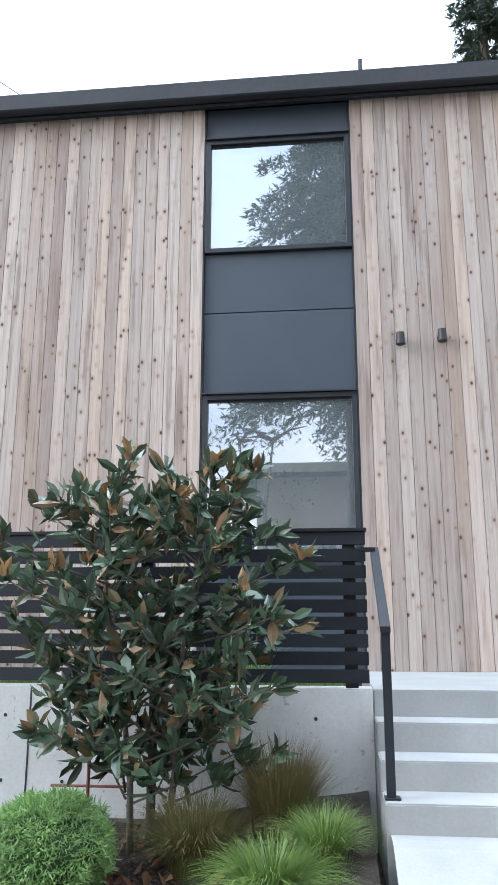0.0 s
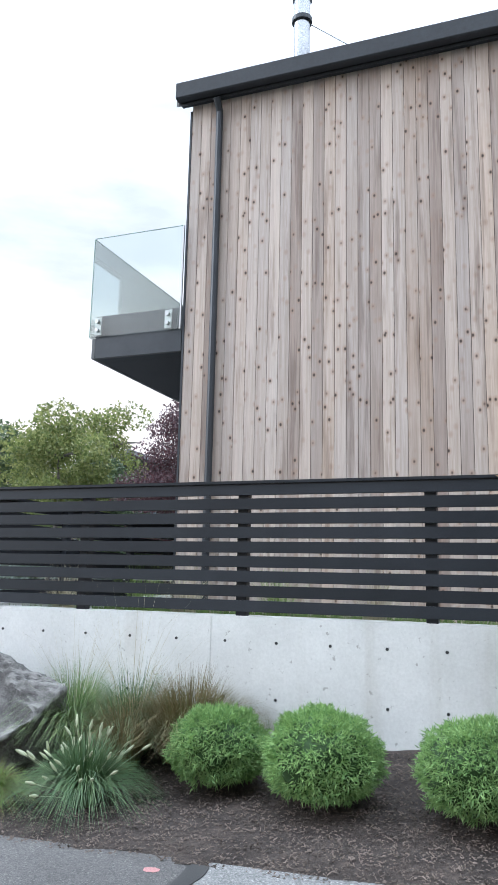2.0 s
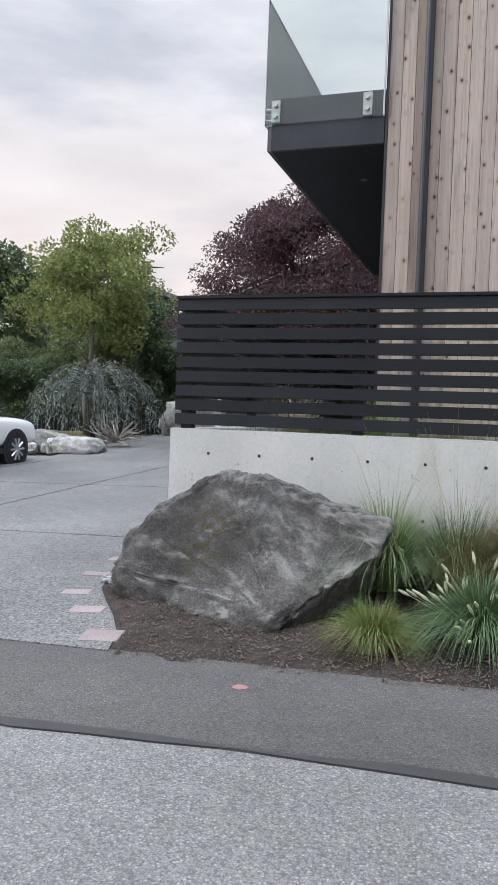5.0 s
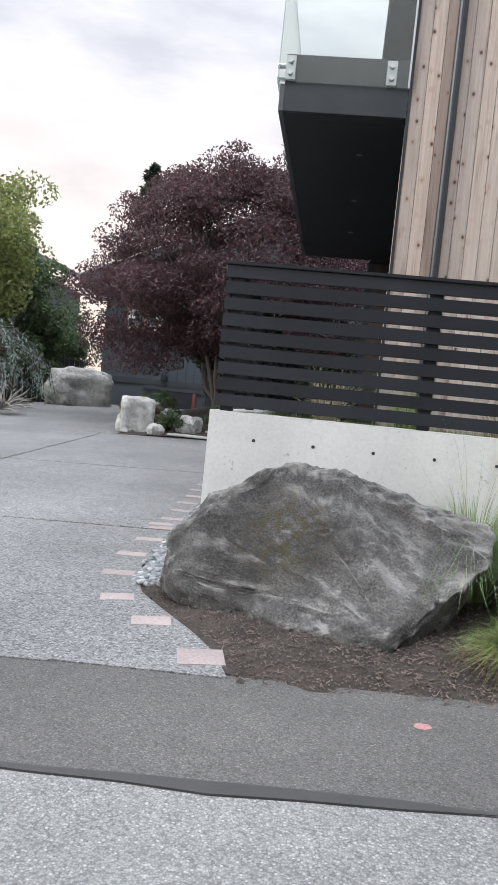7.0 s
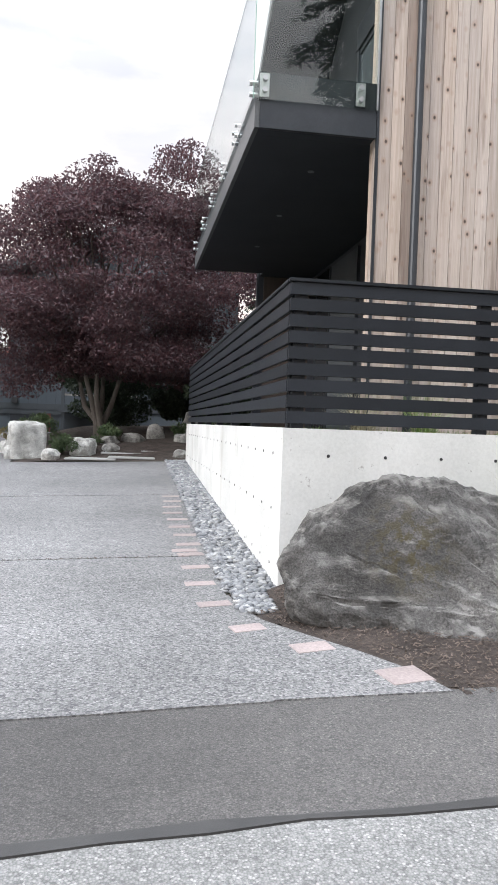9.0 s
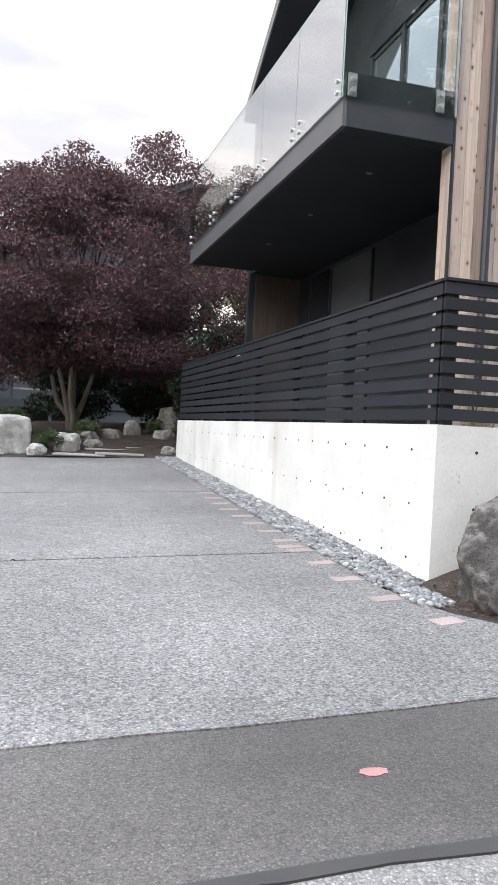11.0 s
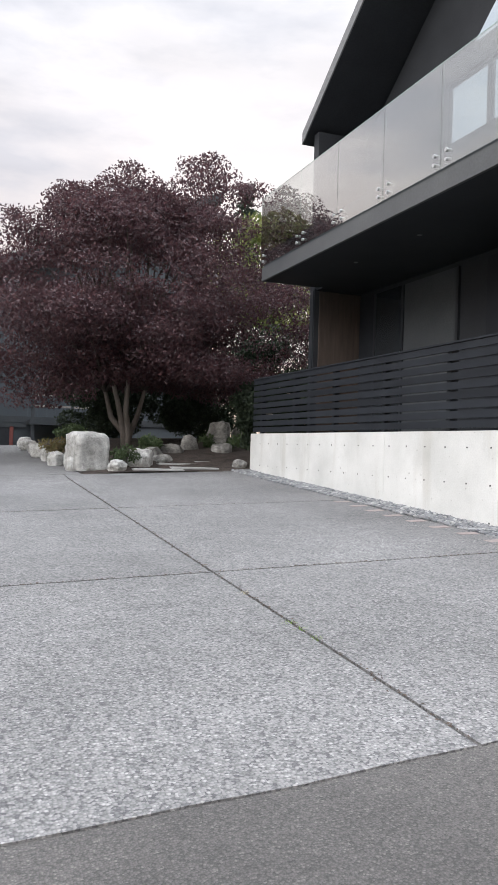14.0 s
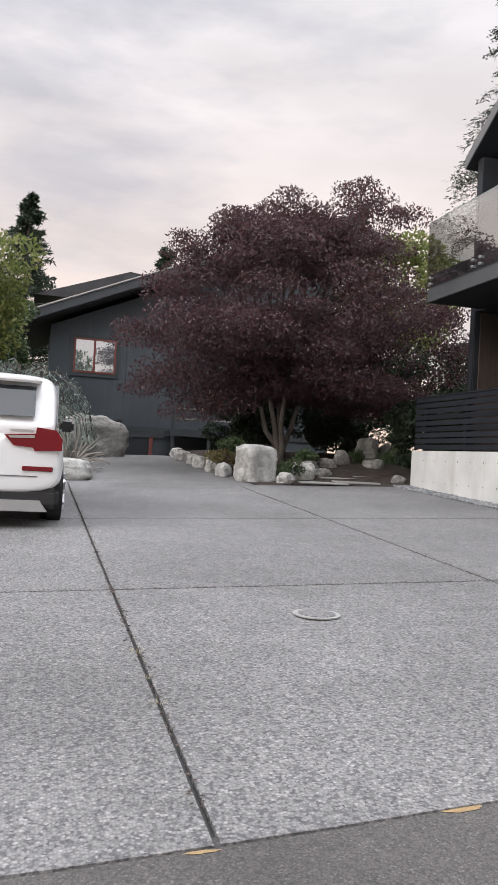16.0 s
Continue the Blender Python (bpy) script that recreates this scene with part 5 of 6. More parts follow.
def broad_tree(name, x, y, z, height, radii, cz, mat, bark, label, seed, count=9000, leaf=0.12, lobes=26, stems=1, lean=0.0, flare=0.4):
    rg = np.random.default_rng(seed)
    t = thing(name, x, y, z, label, "tree")
    lines = []
    for s in range(stems):
        a0 = 2.1 * s + 0.6
        sp = 0.0 if stems == 1 else flare
        pts = [Vector((0, 0, -0.1))]
        for u in (0.18, 0.35, 0.55, 0.75):
            pts.append(Vector((math.cos(a0) * sp * u * 2.2 + 0.06 * rg.normal(), math.sin(a0) * sp * u * 1.6 + 0.06 * rg.normal(), height * u)))
        r0 = 0.022 * height / (1 if stems == 1 else 1.5)
        lines.append([(p, r0 * (1 - 0.2 * i)) for i, p in enumerate(pts)])
        for i in range(2, 5):
            for k in range(4):
                a = rg.random() * 6.28
                L = radii[0] * rg.uniform(0.3, 0.6)
                q = pts[i] + Vector((math.cos(a) * L, math.sin(a) * L, L * rg.uniform(0.1, 0.45)))
                mid = (pts[i] + q) / 2 + Vector((0, 0, 0.1 * L))
                lines.append([(pts[i], r0 * 0.45), (mid, r0 * 0.28), (q, r0 * 0.08)])
    branch_mesh("trunk", lines, bark, t, 8)
    pts = crown_points(rg, count, (0, 0, cz), radii, lobes, seed=seed)
    leaves_mesh("crown", pts, leaf, leaf * 0.6, mat, t, rg, up=0.1, droop=0.35)
    return t


mz = ground(-9.33, 19.1) + 0.1
rg = np.random.default_rng(3)
maple = thing("japanese_maple", -9.33, 19.0, mz, "wide dark red Japanese maple with forking pale trunk", "tree")
clumps = []
# flat pads of leaves in tiers, widest a third of the way up
for i in range(175):
    up = rg.uniform(-1.0, 1.0)
    wide = math.sqrt(max(1 - abs(up) ** (2.6 if up < 0 else 1.9), 0.03))
    a, ring = rg.random() * 6.283, math.sqrt(rg.uniform(0.12, 1.0))
    x, y = math.cos(a) * ring * wide, math.sin(a) * ring * wide
    z = 3.75 + up * (2.1 if up < 0 else 2.4) - 0.3 * ring
    clumps.append((Vector((0.45 + x * 3.75, y * 3.0, max(z, 1.9 if abs(x) < 0.45 else 1.3))), rg.uniform(0.3, 0.7)))
# sprays that break the outline
for x, z, r in ((-3.75, 3.05, 0.3), (-3.45, 2.9, 0.42), (-3.2, 1.75, 0.4), (-2.75, 2.0, 0.5), (-2.2, 1.25, 0.5), (-1.6, 1.4, 0.45), (1.8, 1.6, 0.5), (2.7, 1.6, 0.6), (3.4, 2.0, 0.6), (4.2, 2.6, 0.6), (4.5, 3.3, 0.5), (3.9, 4.1, 0.45),
        (1.7, 6.75, 0.42), (1.55, 7.1, 0.28), (1.95, 7.25, 0.22), (-0.2, 6.2, 0.46), (-0.3, 6.5, 0.3), (-0.1, 6.7, 0.2), (-1.3, 5.85, 0.42), (-1.4, 6.1, 0.3), (2.6, 6.2, 0.4), (2.85, 6.6, 0.2), (-2.5, 5.0, 0.4), (-2.65, 5.35, 0.22), (-3.0, 4.3, 0.35), (0.7, 6.1, 0.4), (-1.2, 5.4, 0.5), (-1.45, 5.75, 0.4), (-2.0, 4.9, 0.5), (-0.7, 5.85, 0.45), (0.35, 6.0, 0.45), (1.7, 6.2, 0.5), (2.3, 5.7, 0.5), (1.1, 5.8, 0.5), (-0.2, 5.75, 0.5), (1.75, 6.55, 0.4)):
    clumps.append((Vector((x, rg.normal() * 0.45, z)), r))
for s_ in range(5):
    a0 = (2.9, 0.3, 1.5, 4.6, 3.6)[s_]
    pts = [Vector((0.03 * math.cos(a0), 0.03 * math.sin(a0), -0.12))]
    for u in (0.35, 0.8, 1.4, 2.3):
        pts.append(Vector((math.cos(a0) * (0.05 + 0.42 * (u - 0.3)) + 0.04 * rg.normal(), math.sin(a0) * 0.3 * u, u * (1.0 + 0.06 * s_))))
    branch_mesh("trunk", [[(p, 0.1 - 0.018 * i) for i, p in enumerate(pts)]], BARK, maple, 8)
    for c_, r in clumps[s_ * 14:s_ * 14 + 14]:
        mid = (pts[3] + c_) / 2 + Vector((0, 0, 0.15))
        branch_mesh("limb", [[(pts[3], 0.045), (mid, 0.026), (c_, 0.008)]], DARKBARK, maple, 6)
pts = []
for c_, r in clumps:
    k = int(900 * (r / 0.6) ** 1.5)
    d = rg.normal(size=(k, 3))
    d *= np.minimum(1, 1.9 / np.linalg.norm(d, axis=1))[:, None]
    d[:, 2] -= 0.22 * (d[:, 0] ** 2 + d[:, 1] ** 2)
    pts.append(np.array(c_) + d * r * 0.62 * np.array([1.45, 1.35, 0.5]))
leaves_mesh("crown", np.concatenate(pts), 0.088, 0.042, MAPLE, maple, rg, up=0.0, droop=0.5, label="fine dark red leaves")
# low shrubs under the maple
for i, (x, y, r, m) in enumerate(((-9.95, 16.35, 0.34, LEAFDARK), (-9.2, 17.6, 0.45, LEAFDARK), (-10.9, 17.8, 0.5, BRONZE), (-10.75, 18.6, 0.6, LEAFDARK), (-7.2, 18.6, 0.5, LEAFDARK), (-6.6, 18.2, 0.55, LEAFDARK))):
    rg = np.random.default_rng(90 + i)
    s = thing("low_shrub", x, y, ground(x, y) + 0.03, "low dark leafy shrub among garden stones", "shrub", "low shrubs")
    pts = crown_points(rg, 900, (0, 0, r * 0.65), (r, r, r * 0.6), 9)
    pts[:, 2] = np.abs(pts[:, 2])
    leaves_mesh("foliage", pts, 0.075, 0.035, m, s, rg, up=0.4)
# hedge added as dark backing behind the maple, shade put into its leaf colour
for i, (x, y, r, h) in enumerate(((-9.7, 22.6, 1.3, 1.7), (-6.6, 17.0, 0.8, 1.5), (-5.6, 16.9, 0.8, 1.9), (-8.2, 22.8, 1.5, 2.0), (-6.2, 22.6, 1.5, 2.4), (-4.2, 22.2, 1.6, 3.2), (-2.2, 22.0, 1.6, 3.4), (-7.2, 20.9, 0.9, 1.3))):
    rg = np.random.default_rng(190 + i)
    s = thing("hedge_shrub", x, y, ground(x, y) + 0.1, "dense evergreen shrub added as dark backing behind the maple", "shrub", "dark hedge")
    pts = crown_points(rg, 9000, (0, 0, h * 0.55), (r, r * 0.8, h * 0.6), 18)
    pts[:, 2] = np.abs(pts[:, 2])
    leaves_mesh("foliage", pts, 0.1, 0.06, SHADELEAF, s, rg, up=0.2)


# ---- neighbour's house ----
NY = 27.0
nb = thing("neighbour_house", -11, NY, 0.5, "dark blue-grey board-sided house with a shed roof and garage", "house")
nb.matrix_basis = Matrix()
part("wall", prism([(-14.8, 0.2), (-5.0, 0.2), (-5.0, 8.9), (-14.8, 4.75)], "y", NY, NY + 6), NSIDING, nb, "blue-grey vertical board siding")
part("roof", prism([(-15.6, 4.62), (-4.6, 9.27), (-4.6, 9.6), (-15.6, 4.95)], "y", NY - 0.7, NY + 7), NROOF, nb)
part("fascia", prism([(-15.6, 4.66), (-4.6, 9.31), (-4.6, 9.60), (-15.6, 4.95)], "y", NY - 0.76, NY - 0.702), NTRIM, nb)
part("drip_edge", prism([(-15.65, 4.955), (-4.6, 9.61), (-4.6, 9.65), (-15.65, 4.995)], "y", NY - 0.8, NY - 0.6), STEEL, nb)
for i in range(33):
    x = -14.75 + 0.3 * i
    part("batten", box(x - 0.022, x + 0.022, NY - 0.025, NY, 1.62, 4.7 + 0.4235 * (x + 14.8)), NSIDING, nb)
part("belt_board", box(-14.85, -5, NY - 0.05, NY, 1.42, 1.62), NTRIM, nb)
part("back_roof", prism([(-15.5, 7.2), (-11.5, 8.6), (-6, 8.0), (-6, 7.2)], "y", NY + 8, NY + 14), NROOF, nb, "far dark roof")
wd = part("window", box(-14.15, -12.55, NY - 0.045, NY - 0.003, 3.15, 4.5), NTRIM, nb)
part("window_frame", box(-14.03, -12.66, NY - 0.06, NY - 0.046, 3.27, 4.4), REDFRAME, wd)
part("pane", box(-13.97, -13.4, NY - 0.068, NY - 0.061, 3.33, 4.34), MIRROR_PANE, wd)
part("pane", box(-13.33, -12.72, NY - 0.068, NY - 0.061, 3.33, 4.34), MIRROR_PANE, wd)
part("garage_door", box(-12.6, -11.4, NY - 0.04, NY - 0.003, 0.5, 1.25), SOFFIT, nb)
part("garage_frame", box(-11.4, -11.28, NY - 0.06, NY - 0.003, 0.4, 1.3), REDFRAME, nb)
part("garage_header", box(-13.2, -10.9, NY - 0.06, NY - 0.003, 1.26, 1.4), NTRIM, nb)
part("porch_lamp", box(-12.55, -12.35, NY - 0.25, NY - 0.051, 1.6, 1.8, 0.02), ANTHRA, nb)
part("deck", box(-10.9, -8.4, NY - 1.2, NY - 0.06, 1.35, 1.5), NTRIM, nb)
for x in (-10.8, -9.6, -8.5):
    part("deck_post", box(x - 0.05, x + 0.05, NY - 1.15, NY - 1.05, 0.5, 2.3), NTRIM, nb)
for z in (1.9, 2.25):
    part("deck_rail", box(-10.85, -8.4, NY - 1.14, NY - 1.06, z, z + 0.06), DRIFT, nb)

# ---- a roof beyond the garden ----
fh = thing("far_house", -30, 48, ground(-30, 48), "distant grey-roofed house beyond the garden trees", "house")
fh.matrix_basis = Matrix()
part("wall", box(-36, -25, 46, 54, 0, 7.6), NSIDING, fh)
part("roof", prism([(-37.5, 7.3), (-28.5, 10.0), (-23.8, 8.4), (-23.8, 8.1), (-28.5, 9.7), (-37.5, 7.0)], "y", 45.2, 55), FARROOF, fh, "grey shingle roof")

# ---- far fence and background growth ----
ff = thing("far_fence", -19, 26, 0.5, "dark weathered board fence behind the garden", "fence")
ff.matrix_basis = Matrix()
b0 = part("board", box(-0.08, 0.08, 0, 0.02, 0, 1.6), NTRIM, ff)
b0.location = (-24, 26, 0.4)
for i in range(1, 50):
    o = new("board", b0.data)
    o.parent, o.location = ff, (-24 + 0.18 * i, 26, 0.4 + 0.02 * math.sin(i))


def conifer(name, x, y, z, height, radius, mat, label, seed, tiers=26, per=9, start=0.12, droop=0.35, needles=26, size=0.5):
    needles, size = needles * 4, size * 0.42
    rg = np.random.default_rng(seed)
    t = thing(name, x, y, z, label, "tree")
    branch_mesh("trunk", [[((0, 0, -0.2), height * 0.016), ((0, 0, height * 0.5), height * 0.01), ((0, 0, height), 0.02)]], DARKBARK, t, 8)
    c, o, lines = [], [], []
    for i in range(tiers):
        u = start + (1 - start) * (i + rg.random() * 0.8) / tiers
        R = radius * (1 - u) ** 0.8 + 0.1
        for k in range(per):
            a = rg.random() * 6.28
            L = R * rg.uniform(0.6, 1.1)
            d = Vector((math.cos(a), math.sin(a), 0))
            p0 = Vector((0, 0, height * min(u + (k / per - 0.5) * 1.2 / tiers, 0.995)))
            end = p0 + d * L + Vector((0, 0, -droop * L))
            lines.append([(p0, 0.02 + 0.02 * (1 - u)), ((p0 + end) / 2 + Vector((0, 0, 0.08 * L)), 0.015), (end, 0.006)])
            for j in range(needles):
                v = 0.15 + 0.85 * rg.random()
                q = p0 + d * L * v + Vector((0, 0, -droop * L * v * v)) + Vector(rg.normal(size=3)) * 0.035 * L
                c.append(q)
                o.append(d * 0.8 + Vector((rg.normal() * 0.5, rg.normal() * 0.5, -0.25)))
    tagged(branch_mesh("limb_frame", lines, DARKBARK, t, 4), kind="stuff")
    leaves_mesh("crown", c, size, size * 0.24, mat, t, rg, up=0, out=o, folded=0.05)
    return t


broad_tree("leafy_tree", -18.6, 26.5, 0.5, 8.0, (2.3, 2.0, 2.8), 5.6, LEAFGREEN, BARK, "yellow-green deciduous tree behind the garden", 11, 6000, 0.14, 24)
broad_tree("leafy_tree", -21.8, 27.5, 0.5, 7.6, (2.2, 2.0, 2.7), 5.0, LEAFGREEN, BARK, "yellow-green deciduous tree behind the garden", 12, 5600, 0.14, 24)
broad_tree("leafy_tree", -25.6, 28.0, 0.4, 8.4, (2.6, 2.2, 3.0), 5.2, LEAFDARK, BARK, "dark green tree behind the garden", 13, 10000, 0.22, 24)
broad_tree("leafy_tree", -16.8, 24.0, 0.5, 5.0, (2.0, 1.6, 2.3), 3.0, LEAFDARK, BARK, "dark green leafy understorey tree", 14, 9000, 0.16, 22)
broad_tree("leafy_tree", -17.0, 21.0, 0.3, 6.6, (1.6, 1.8, 2.6), 4.4, LEAFGREEN, BARK, "bright green tree beside the parked car", 15, 9000, 0.14, 26)
for i, (x, y, r, h) in enumerate(((-21, 24, 2.2, 2.4), (-24, 23.5, 2.4, 2.8), (-27.5, 23, 2.6, 3.0), (-18.3, 23.3, 2.0, 2.2), (-16.2, 24.8, 1.6, 2.6), (-20, 27.5, 2.6, 4.6), (-23.5, 28, 2.6, 4.4), (-27, 28, 2.8, 4.8), (-17.4, 28.2, 2.2, 4.0), (-31, 26, 3.0, 4.5), (-19.3, 25.2, 2.0, 3.9), (-17.3, 22.6, 1.5, 3.0), (-22.3, 25.5, 2.1, 3.6))):
    rg = np.random.default_rng(130 + i)
    s = thing("hedge_shrub", x, y, ground(x, y), "dense dark green garden shrub", "shrub", "hedge shrubs")
    pts = crown_points(rg, 9000, (0, 0, h * 0.6), (r, r * 0.8, h * 0.55), 16)
    pts[:, 2] = np.abs(pts[:, 2])
    leaves_mesh("foliage", pts, 0.11, 0.06, MIDGREEN if i > 9 else LEAFDARK, s, rg, up=0.2)
conifer("pine", -15.9, 36, 0.5, 11.2, 3.2, NEEDLE, "dark pine behind the neighbour's house", 21, 22, 8, 0.3, 0.0, 22, 0.55)
conifer("fir", -9.2, 40, 0.5, 10.8, 2.6, NEEDLE, "slim dark fir behind the maple", 22, 24, 8, 0.15, 0.3, 18, 0.55)
conifer("fir", -6.8, 44, 0.5, 12.0, 2.8, NEEDLE, "slim dark fir behind the maple", 23, 24, 8, 0.15, 0.3, 18, 0.55)
conifer("fir", 1.5, 40, 0.5, 14.5, 3.2, NEEDLE, "dark fir behind the house", 24, 24, 8, 0.15, 0.3, 18, 0.55)
conifer("fir", -2.6, 36, 0.5, 10.2, 2.6, NEEDLE, "dark fir behind the house", 25, 24, 8, 0.15, 0.3, 18, 0.5)
broad_tree("leafy_tree", -3.0, 25.5, 0.6, 8.2, (2.2, 2.0, 2.6), 5.9, LEAFGREEN, BARK, "green tree behind the balcony", 16, 9000, 0.18, 24)
conifer("tall_fir", 7.6, 34.0, 0.8, 30, 6.5, NEEDLE, "tall dark fir that rises behind the gable", 27, 34, 9, 0.4, 0.4, 40, 0.5)
conifer("tall_fir", 5.0, 20.5, 0.8, 23.5, 4.0, NEEDLE, "tall dark fir that rises behind the roof", 26, 30, 9, 0.3, 0.35, 26, 0.5)

# weeping blue conifer and driftwood root beside the parked car
rg = np.random.default_rng(77)
wp = thing("weeping_spruce", -15.5, 18.6, ground(-15, 18.6), "weeping blue-grey conifer with hanging boughs", "tree")
lines, c, o = [], [], []
for k in range(64):
    a = rg.random() * 6.28
    L = rg.uniform(0.6, 2.1)
    top = rg.uniform(1.7, 2.6) - 0.22 * L
    pts = [Vector((0, 0, top * 0.9)), Vector((math.cos(a) * L * 0.5, math.sin(a) * L * 0.5, top)), Vector((math.cos(a) * L * 0.9, math.sin(a) * L * 0.9, top * 0.75)), Vector((math.cos(a) * L, math.sin(a) * L, top * rg.uniform(0.15, 0.4)))]
    lines.append([(p, 0.02 - 0.005 * i) for i, p in enumerate(pts)])
    for p, q in zip(pts, pts[1:]):
        for j in range(34):
            c.append(p + (q - p) * rg.random() + Vector(rg.normal(size=3)) * 0.04)
            o.append(Vector((math.cos(a) * 0.2, math.sin(a) * 0.2, -1.0)))
branch_mesh("limb_frame", lines + [[((0, 0, -0.1), 0.08), ((0.05, 0, 1.0), 0.06), ((0, 0, 2.2), 0.03)]], DARKBARK, wp, 5)
leaves_mesh("crown", c, 0.13, 0.022, BLUESPRUCE, wp, rg, up=0, out=o, folded=0.03)
dw = thing("driftwood_root", -14.3, 17.7, ground(-14.3, 17.7), "tangled grey driftwood root standing on stones", "driftwood")
lines = []
for k in range(34):
    a = rg.random() * 6.28
    p = [Vector((0, 0, 0.15))]
    d = Vector((math.cos(a), math.sin(a) * 0.6, rg.uniform(0.1, 1.3))).normalized()
    for j in range(4):
        d = (d + Vector(rg.normal(size=3)) * 0.3).normalized()
        q = p[-1] + d * rg.uniform(0.14, 0.28)
        q.z = max(q.z, 0.03)
        p.append(q)
    lines.append([(q, 0.035 - 0.007 * i) for i, q in enumerate(p)])
branch_mesh("root_mass", lines, DRIFT, dw, 6)
tuft("straw_grass", -15.3, 17.3, "straw-coloured ornamental grass among stones", [(700, 0.7, 0.7, 0.012, GOLDGRASS, 0.6, 0.2)], None, 78, ground(-16, 17.3))

# ---- parked car ----
CW = 0.94


def parked_car(x, y, z):
    """A white compact sport utility car; local +y is its nose."""
    c = thing("parked_car", x, y, z, "white sport utility car parked nose-in on the drive", "car")
    def body_section(rows):
        """Cross sections along y: (y, half width, z low, z high, tumblehome)."""
        bm = bmesh.new()
        rings = []
        for yy, hw, z0, z1, th in rows:
            prof = [(-hw * 0.92, z0), (-hw, z0 + (z1 - z0) * 0.25), (-hw, z0 + (z1 - z0) * 0.55), (-hw * (1 - th * 0.4), z0 + (z1 - z0) * 0.9), (-hw * (0.9 - th), z1), (hw * (0.9 - th), z1), (hw * (1 - th * 0.4), z0 + (z1 - z0) * 0.9), (hw, z0 + (z1 - z0) * 0.55), (hw, z0 + (z1 - z0) * 0.25), (hw * 0.92, z0)]
            rings.append([bm.verts.new((px, yy, pz)) for px, pz in prof])
        for r0, r1 in zip(rings, rings[1:]):
            for k in range(len(r0)):
                j = (k + 1) % len(r0)
                bm.faces.new((r0[k], r0[j], r1[j], r1[k]))
        bm.faces.new(rings[0]), bm.faces.new(rings[-1])
        bmesh.ops.recalc_face_normals(bm, faces=bm.faces)
        return bm
    def rounded(name, rows, label):
        ob = part(name, body_section(rows), CARPAINT, c, label, True)
        m = ob.modifiers.new("round", "SUBSURF")
        m.levels = m.render_levels = 2
    rounded("body", [(-2.31, 0.86, 0.38, 0.94, 0.02), (-2.29, 0.89, 0.36, 0.97, 0.02), (-2.12, 0.93, 0.35, 1.08, 0.03), (-1.9, CW, 0.34, 1.10, 0.04), (-0.8, CW, 0.32, 1.06, 0.03), (0.6, CW, 0.32, 1.05, 0.03), (1.3, CW, 0.34, 1.02, 0.08), (1.9, 0.93, 0.36, 0.98, 0.1), (2.2, 0.89, 0.38, 0.90, 0.1), (2.3, 0.84, 0.42, 0.82, 0.1)], "white painted body")
    rounded("cabin", [(-2.24, 0.80, 0.96, 1.10, 0.02), (-2.2, 0.82, 0.97, 1.14, 0.02), (-1.98, 0.84, 1.0, 1.56, 0.10), (-1.8, 0.85, 1.0, 1.67, 0.12), (-1.3, 0.86, 1.0, 1.71, 0.13), (-0.4, 0.86, 1.0, 1.72, 0.13), (0.35, 0.85, 1.0, 1.63, 0.12), (0.95, 0.82, 1.0, 1.26, 0.06), (1.35, 0.76, 0.96, 1.03, 0.04)], "white roof and pillars")
    part("rear_window", prism([(-2.235, 1.20), (-2.20, 1.20), (-2.02, 1.53), (-2.055, 1.53)], "x", -0.60, 0.60), CARGLASS, c)
    part("spoiler", box(-0.66, 0.66, -2.14, -1.78, 1.57, 1.62, 0.02), CARPAINT, c)
    part("hatch_seam", box(-0.66, 0.66, -2.318, -2.29, 0.56, 0.566), CARBLACK, c)
    part("badge_bar", box(0.36, 0.6, -2.325, -2.30, 1.03, 1.06, 0.004), STEEL, c)
    for s in (-1, 1):
        part("side_window", prism([(-1.9, 1.14), (0.85, 1.12), (0.35, 1.55), (-1.6, 1.58)], "x", s * 0.79, s * 0.852), CARGLASS, c)
        part("roof_rail", box(s * 0.64 - 0.02, s * 0.64 + 0.02, -1.5, 0.2, 1.68, 1.74, 0.01), CARBLACK, c)
        tl = part("tail_light", prism([(s * 0.30, 0.995), (s * 0.62, 1.02), (s * 0.63, 1.09), (s * 0.84, 1.065), (s * 0.905, 0.97), (s * 0.90, 0.85), (s * 0.62, 0.835), (s * 0.60, 0.87), (s * 0.40, 0.885)], "y", -2.33, -1.98), REDLAMP, c, "red tail light")
        part("lens_bar", prism([(s * 0.34, 0.985), (s * 0.61, 1.005), (s * 0.61, 0.975), (s * 0.36, 0.965)], "y", -2.336, -2.32), STEEL, tl)
        part("reflector", box(s * 0.5, s * 0.82, -2.325, -2.26, 0.62, 0.67, 0.006), REDLAMP, c)
        part("sill", box(s * 0.88, s * 0.95, -1.0, 1.0, 0.28, 0.40, 0.02), CARBLACK, c)
        mr = part("mirror", box(s * 0.95, s * 1.14, 0.52, 0.66, 1.02, 1.17, 0.03), CARBLACK, c)
        part("mirror_cap", box(s * 0.96, s * 1.13, 0.60, 0.68, 1.04, 1.18, 0.03), CARPAINT, mr)
        for yy in (-1.42, 1.42):
            part("wheel_arch", rod((s * 0.80, yy, 0.35), (s * 0.945, yy, 0.35), 0.42, 28), CARBLACK, c)
            w = part("wheel", rod((s * 0.72, yy, 0.345), (s * 0.955, yy, 0.345), 0.345, 32), TYRE, c, "black tyre")
            part("rim", rod((s * 0.93, yy, 0.345), (s * 0.962, yy, 0.345), 0.235, 28, 0.235), CARBLACK, w)
            part("hub", rod((s * 0.94, yy, 0.345), (s * 0.972, yy, 0.345), 0.05, 14), RIM, w)
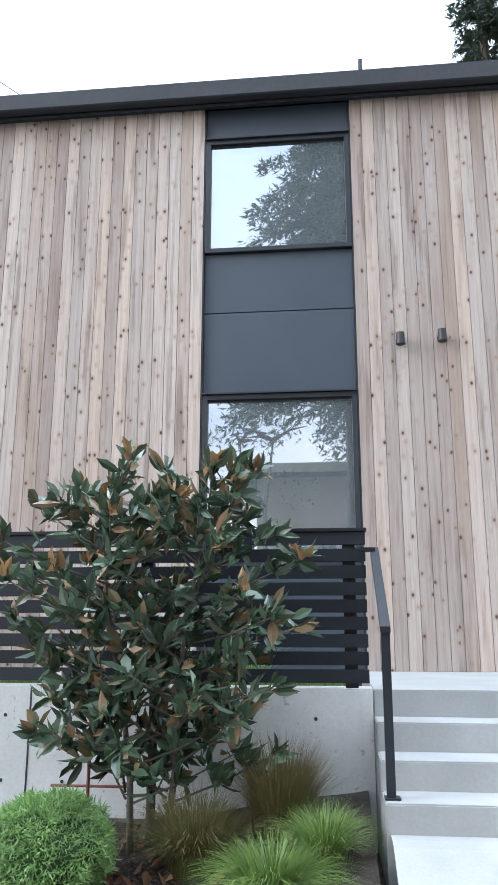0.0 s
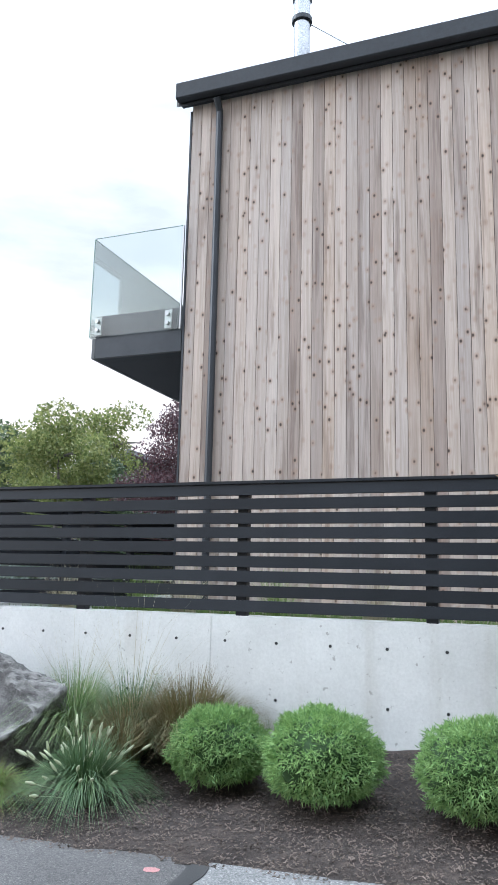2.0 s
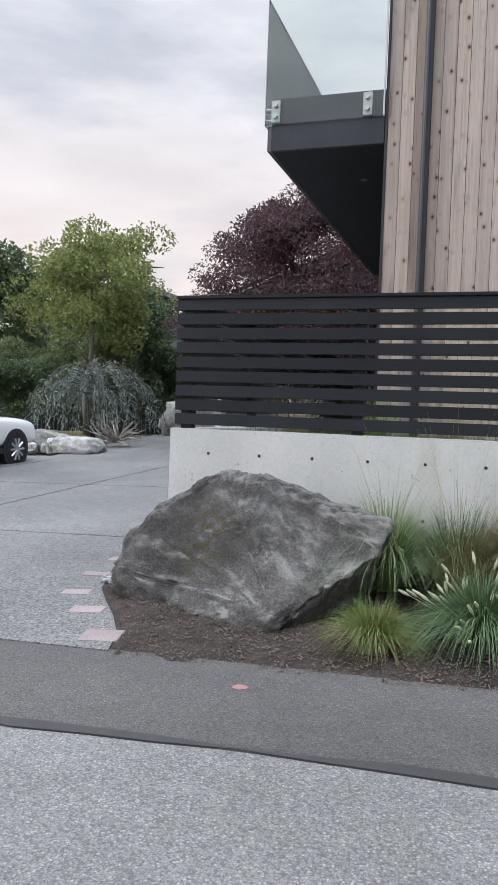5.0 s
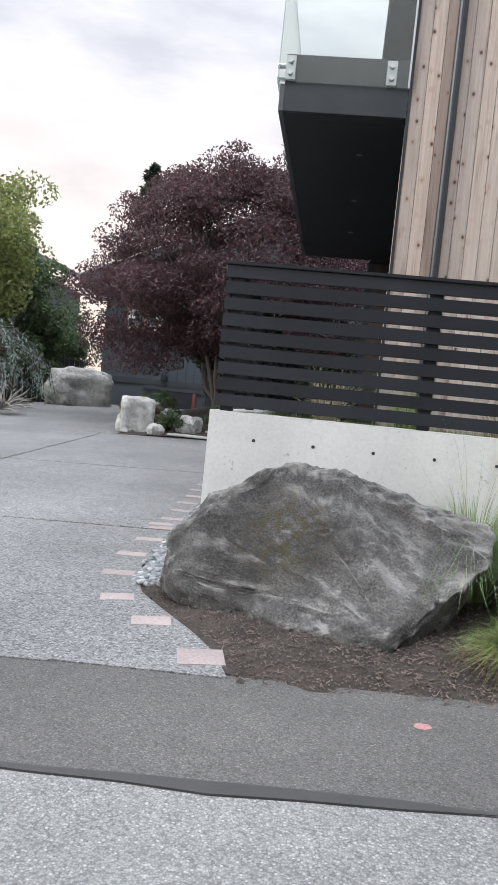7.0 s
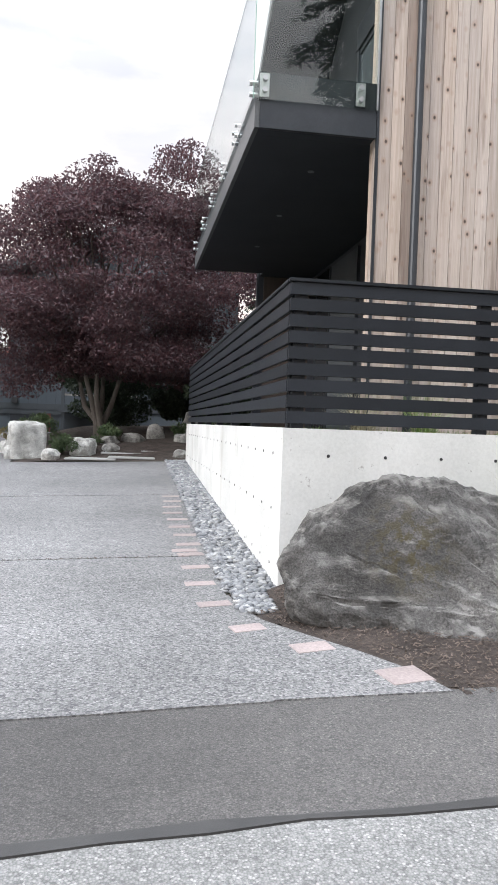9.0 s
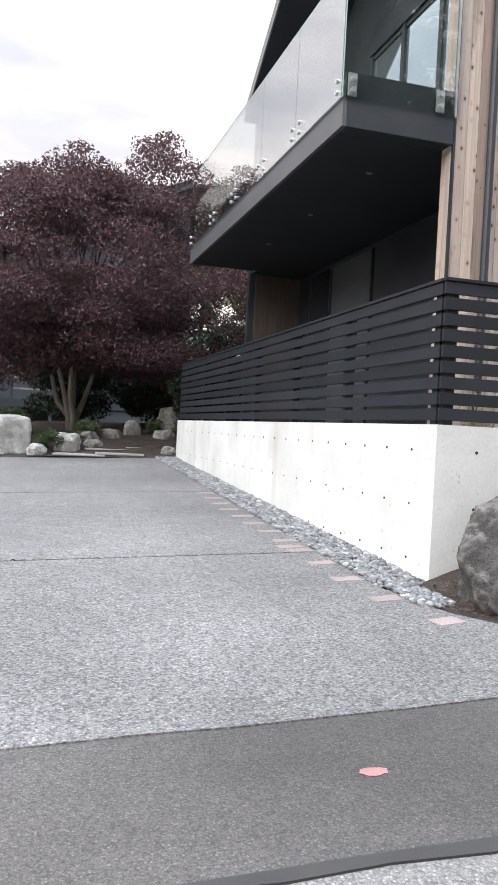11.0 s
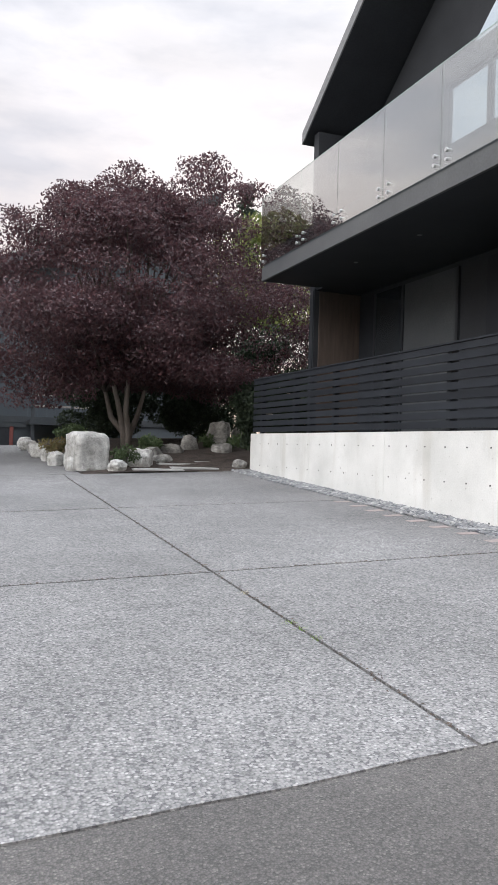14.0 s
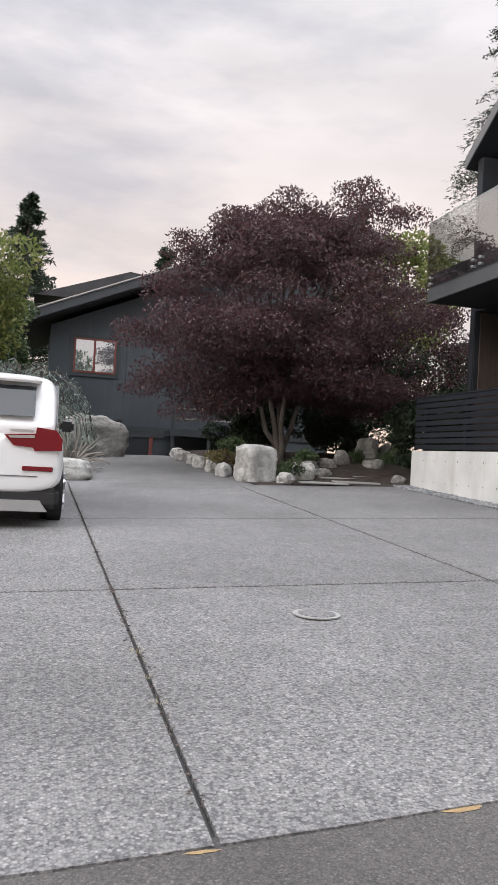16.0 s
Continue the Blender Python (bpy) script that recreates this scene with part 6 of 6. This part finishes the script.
            for k in range(10):
                a = 2 * math.pi * k / 10
                part("spoke", rod((s * 0.966, yy + 0.04 * math.cos(a), 0.345 + 0.04 * math.sin(a)), (s * 0.966, yy + 0.225 * math.cos(a), 0.345 + 0.225 * math.sin(a)), 0.024, 6), RIM, w)
    part("rear_bumper", box(-0.9, 0.9, -2.335, -2.0, 0.22, 0.44, 0.05), CARBLACK, c, "black lower bumper")
    part("skid_plate", prism([(-0.7, 0.31), (0.7, 0.31), (0.78, 0.19), (-0.78, 0.19)], "y", -2.352, -2.2), STEEL, c)
    part("number_plate_recess", box(-0.3, 0.3, -2.31, -2.27, 0.68, 0.86, 0.01), CARPAINT, c)
    return c


suv = parked_car(-15.72, 12.5, ground(-15.72, 12.5))
suv.matrix_basis = pose(-15.72, 12.5, ground(-15.72, 12.5), 1.9) @ Matrix.Scale(1.05, 4)

# ---- across the street: a house and firs that the windows mirror ----
oh = thing("opposite_house", 2, -16, -1, "low beige house with wide eaves across the street", "house")
oh.matrix_basis = Matrix()
part("wall", box(-3, 12, -24, -16, -1.5, 7.7), BEIGE, oh)
part("roof", prism([(-25, 7.7), (-14.6, 7.7), (-14.6, 8.0), (-20, 8.7), (-25, 8.0)], "x", -4, 13), NROOF, oh)
part("eave", box(-4, 13, -14.65, -14.55, 7.65, 8.02), BEIGE, oh)
for x in (-1.8, -0.3, 3.4, 6.6):
    w = part("window", box(x, x + 1.1, -15.99, -15.9, 3.1, 4.95), NTRIM, oh)
    part("pane", box(x + 0.06, x + 1.04, -15.89, -15.87, 3.16, 4.88), MIRROR_PANE, w)
conifer("street_fir", 1.1, -10.5, -0.5, 33, 7.0, NEEDLE, "tall fir with drooping boughs across the street", 51, 34, 13, 0.3, 0.34, 70, 0.8)
conifer("street_fir", -24, -14, -1.2, 19, 4.0, NEEDLE, "tall fir across the street", 52, 26, 9, 0.15, 0.3, 20, 0.6)
broad_tree("bare_tree", -2.4, -9.5, -0.6, 11, (2.2, 2.2, 3.5), 8, LEAFDARK, DARKBARK, "thin dark tree across the street", 53, 700, 0.12, 14, 2)
broad_tree("street_tree", -13, -13, -1.0, 10, (3.5, 3, 3.5), 6.5, LEAFDARK, DARKBARK, "leafy tree across the street", 54, 6000, 0.25, 24)
broad_tree("street_tree", -34, 2, -1.2, 9, (3, 3, 3.2), 6, LEAFDARK, DARKBARK, "leafy tree down the street", 55, 6000, 0.25, 24)

# ---- lawn behind the fence ----
verts = []
faces = []
rg = np.random.default_rng(5)
for _ in range(9000):
    x, y = rg.uniform(-7.15, 0.2), rg.uniform(5.95, 7.9)
    h, a, w = rg.uniform(0.05, 0.16), rg.random() * 6.28, 0.006
    k = len(verts)
    verts += [(x - w * math.cos(a), y - w * math.sin(a), 1.0), (x + w * math.cos(a), y + w * math.sin(a), 1.0), (x + rg.normal() * 0.03, y + rg.normal() * 0.03, 1.0 + h)]
    faces.append((k, k + 1, k + 2))
tagged(raw("lawn", verts, faces, LAWN), "green lawn behind the slat fence", "lawn", kind="stuff")
for i, (x, y) in enumerate(((-6.6, 6.5), (-5.9, 6.9), (-5.2, 6.4), (-4.4, 6.8), (-3.4, 6.5), (-0.6, 6.6), (-1.9, 6.7))):
    tuft("yard_grass", x, y, "straw-tipped ornamental grass behind the fence", [(160, 0.7, 0.5, 0.006, SEDGE if i % 2 else STRAW, 1.0, 0.1)], None, 140 + i, 1.0)

# weeds in the drive joints
for i, (x, y) in enumerate(((-11.22, 5.25), (-11.23, 5.4), (-11.21, 5.05), (-14.45, 4.6), (-14.46, 4.95), (-14.44, 5.4), (-9.3, 3.72), (-11.22, 6.2))):
    tuft("joint_weed", x, y, "tiny weed in a joint of the drive", [(26, 0.035, 0.05, 0.005, SEDGE if i < 3 else STRAW, 1.0, 0.03)], None, 240 + i, ground(x, y) + 0.012)

# grit and dry litter in the long joints
verts, faces = [], []
rg = np.random.default_rng(8)
for _ in range(1500):
    if rg.random() < 0.7:
        x, y = (-14.45 if rg.random() < 0.6 else -11.22) + rg.normal() * 0.018, rg.uniform(3.6, 15)
    else:
        x, y = rg.uniform(-15.5, -8), (6.92 if rg.random() < 0.6 else 10.9) + rg.normal() * 0.014
    z, L, a = ground(x, y) + 0.017, rg.uniform(0.004, 0.016), rg.random() * 6.28
    k = len(verts)
    verts += [(x - L * math.cos(a), y - L * math.sin(a), z), (x + L * 0.4 * math.sin(a), y - L * 0.4 * math.cos(a), z), (x + L * math.cos(a), y + L * math.sin(a), z), (x, y, z + 0.006)]
    faces += [(k, k + 1, k + 3), (k + 1, k + 2, k + 3), (k + 2, k, k + 3)]
tagged(raw("joint_litter", verts, faces, CHIP), "brown grit and litter in the drive joints", "litter", kind="stuff")

# ---- cedar boards ----
bw, gap = 0.137, 0.004


def boards(x0, x1, parent):
    k = round((x1 - x0) / bw)
    w = (x1 - x0) / k
    first = part("board", box(0, w - gap, 0, 0.022, 0.98, 7.53, 0.0015), CEDAR, parent)
    first.location = (x0, HY0, 0)
    for i in range(1, k):
        b_ = new("board", first.data)
        b_.parent, b_.location = parent, (x0 + w * i, HY0 + 0.0015 * math.sin(i * 12.9), 0)


boards(HX0 + 0.02, PX0 - 0.016, wall_core)
boards(PX1 + 0.016, HX1, wall_core2)
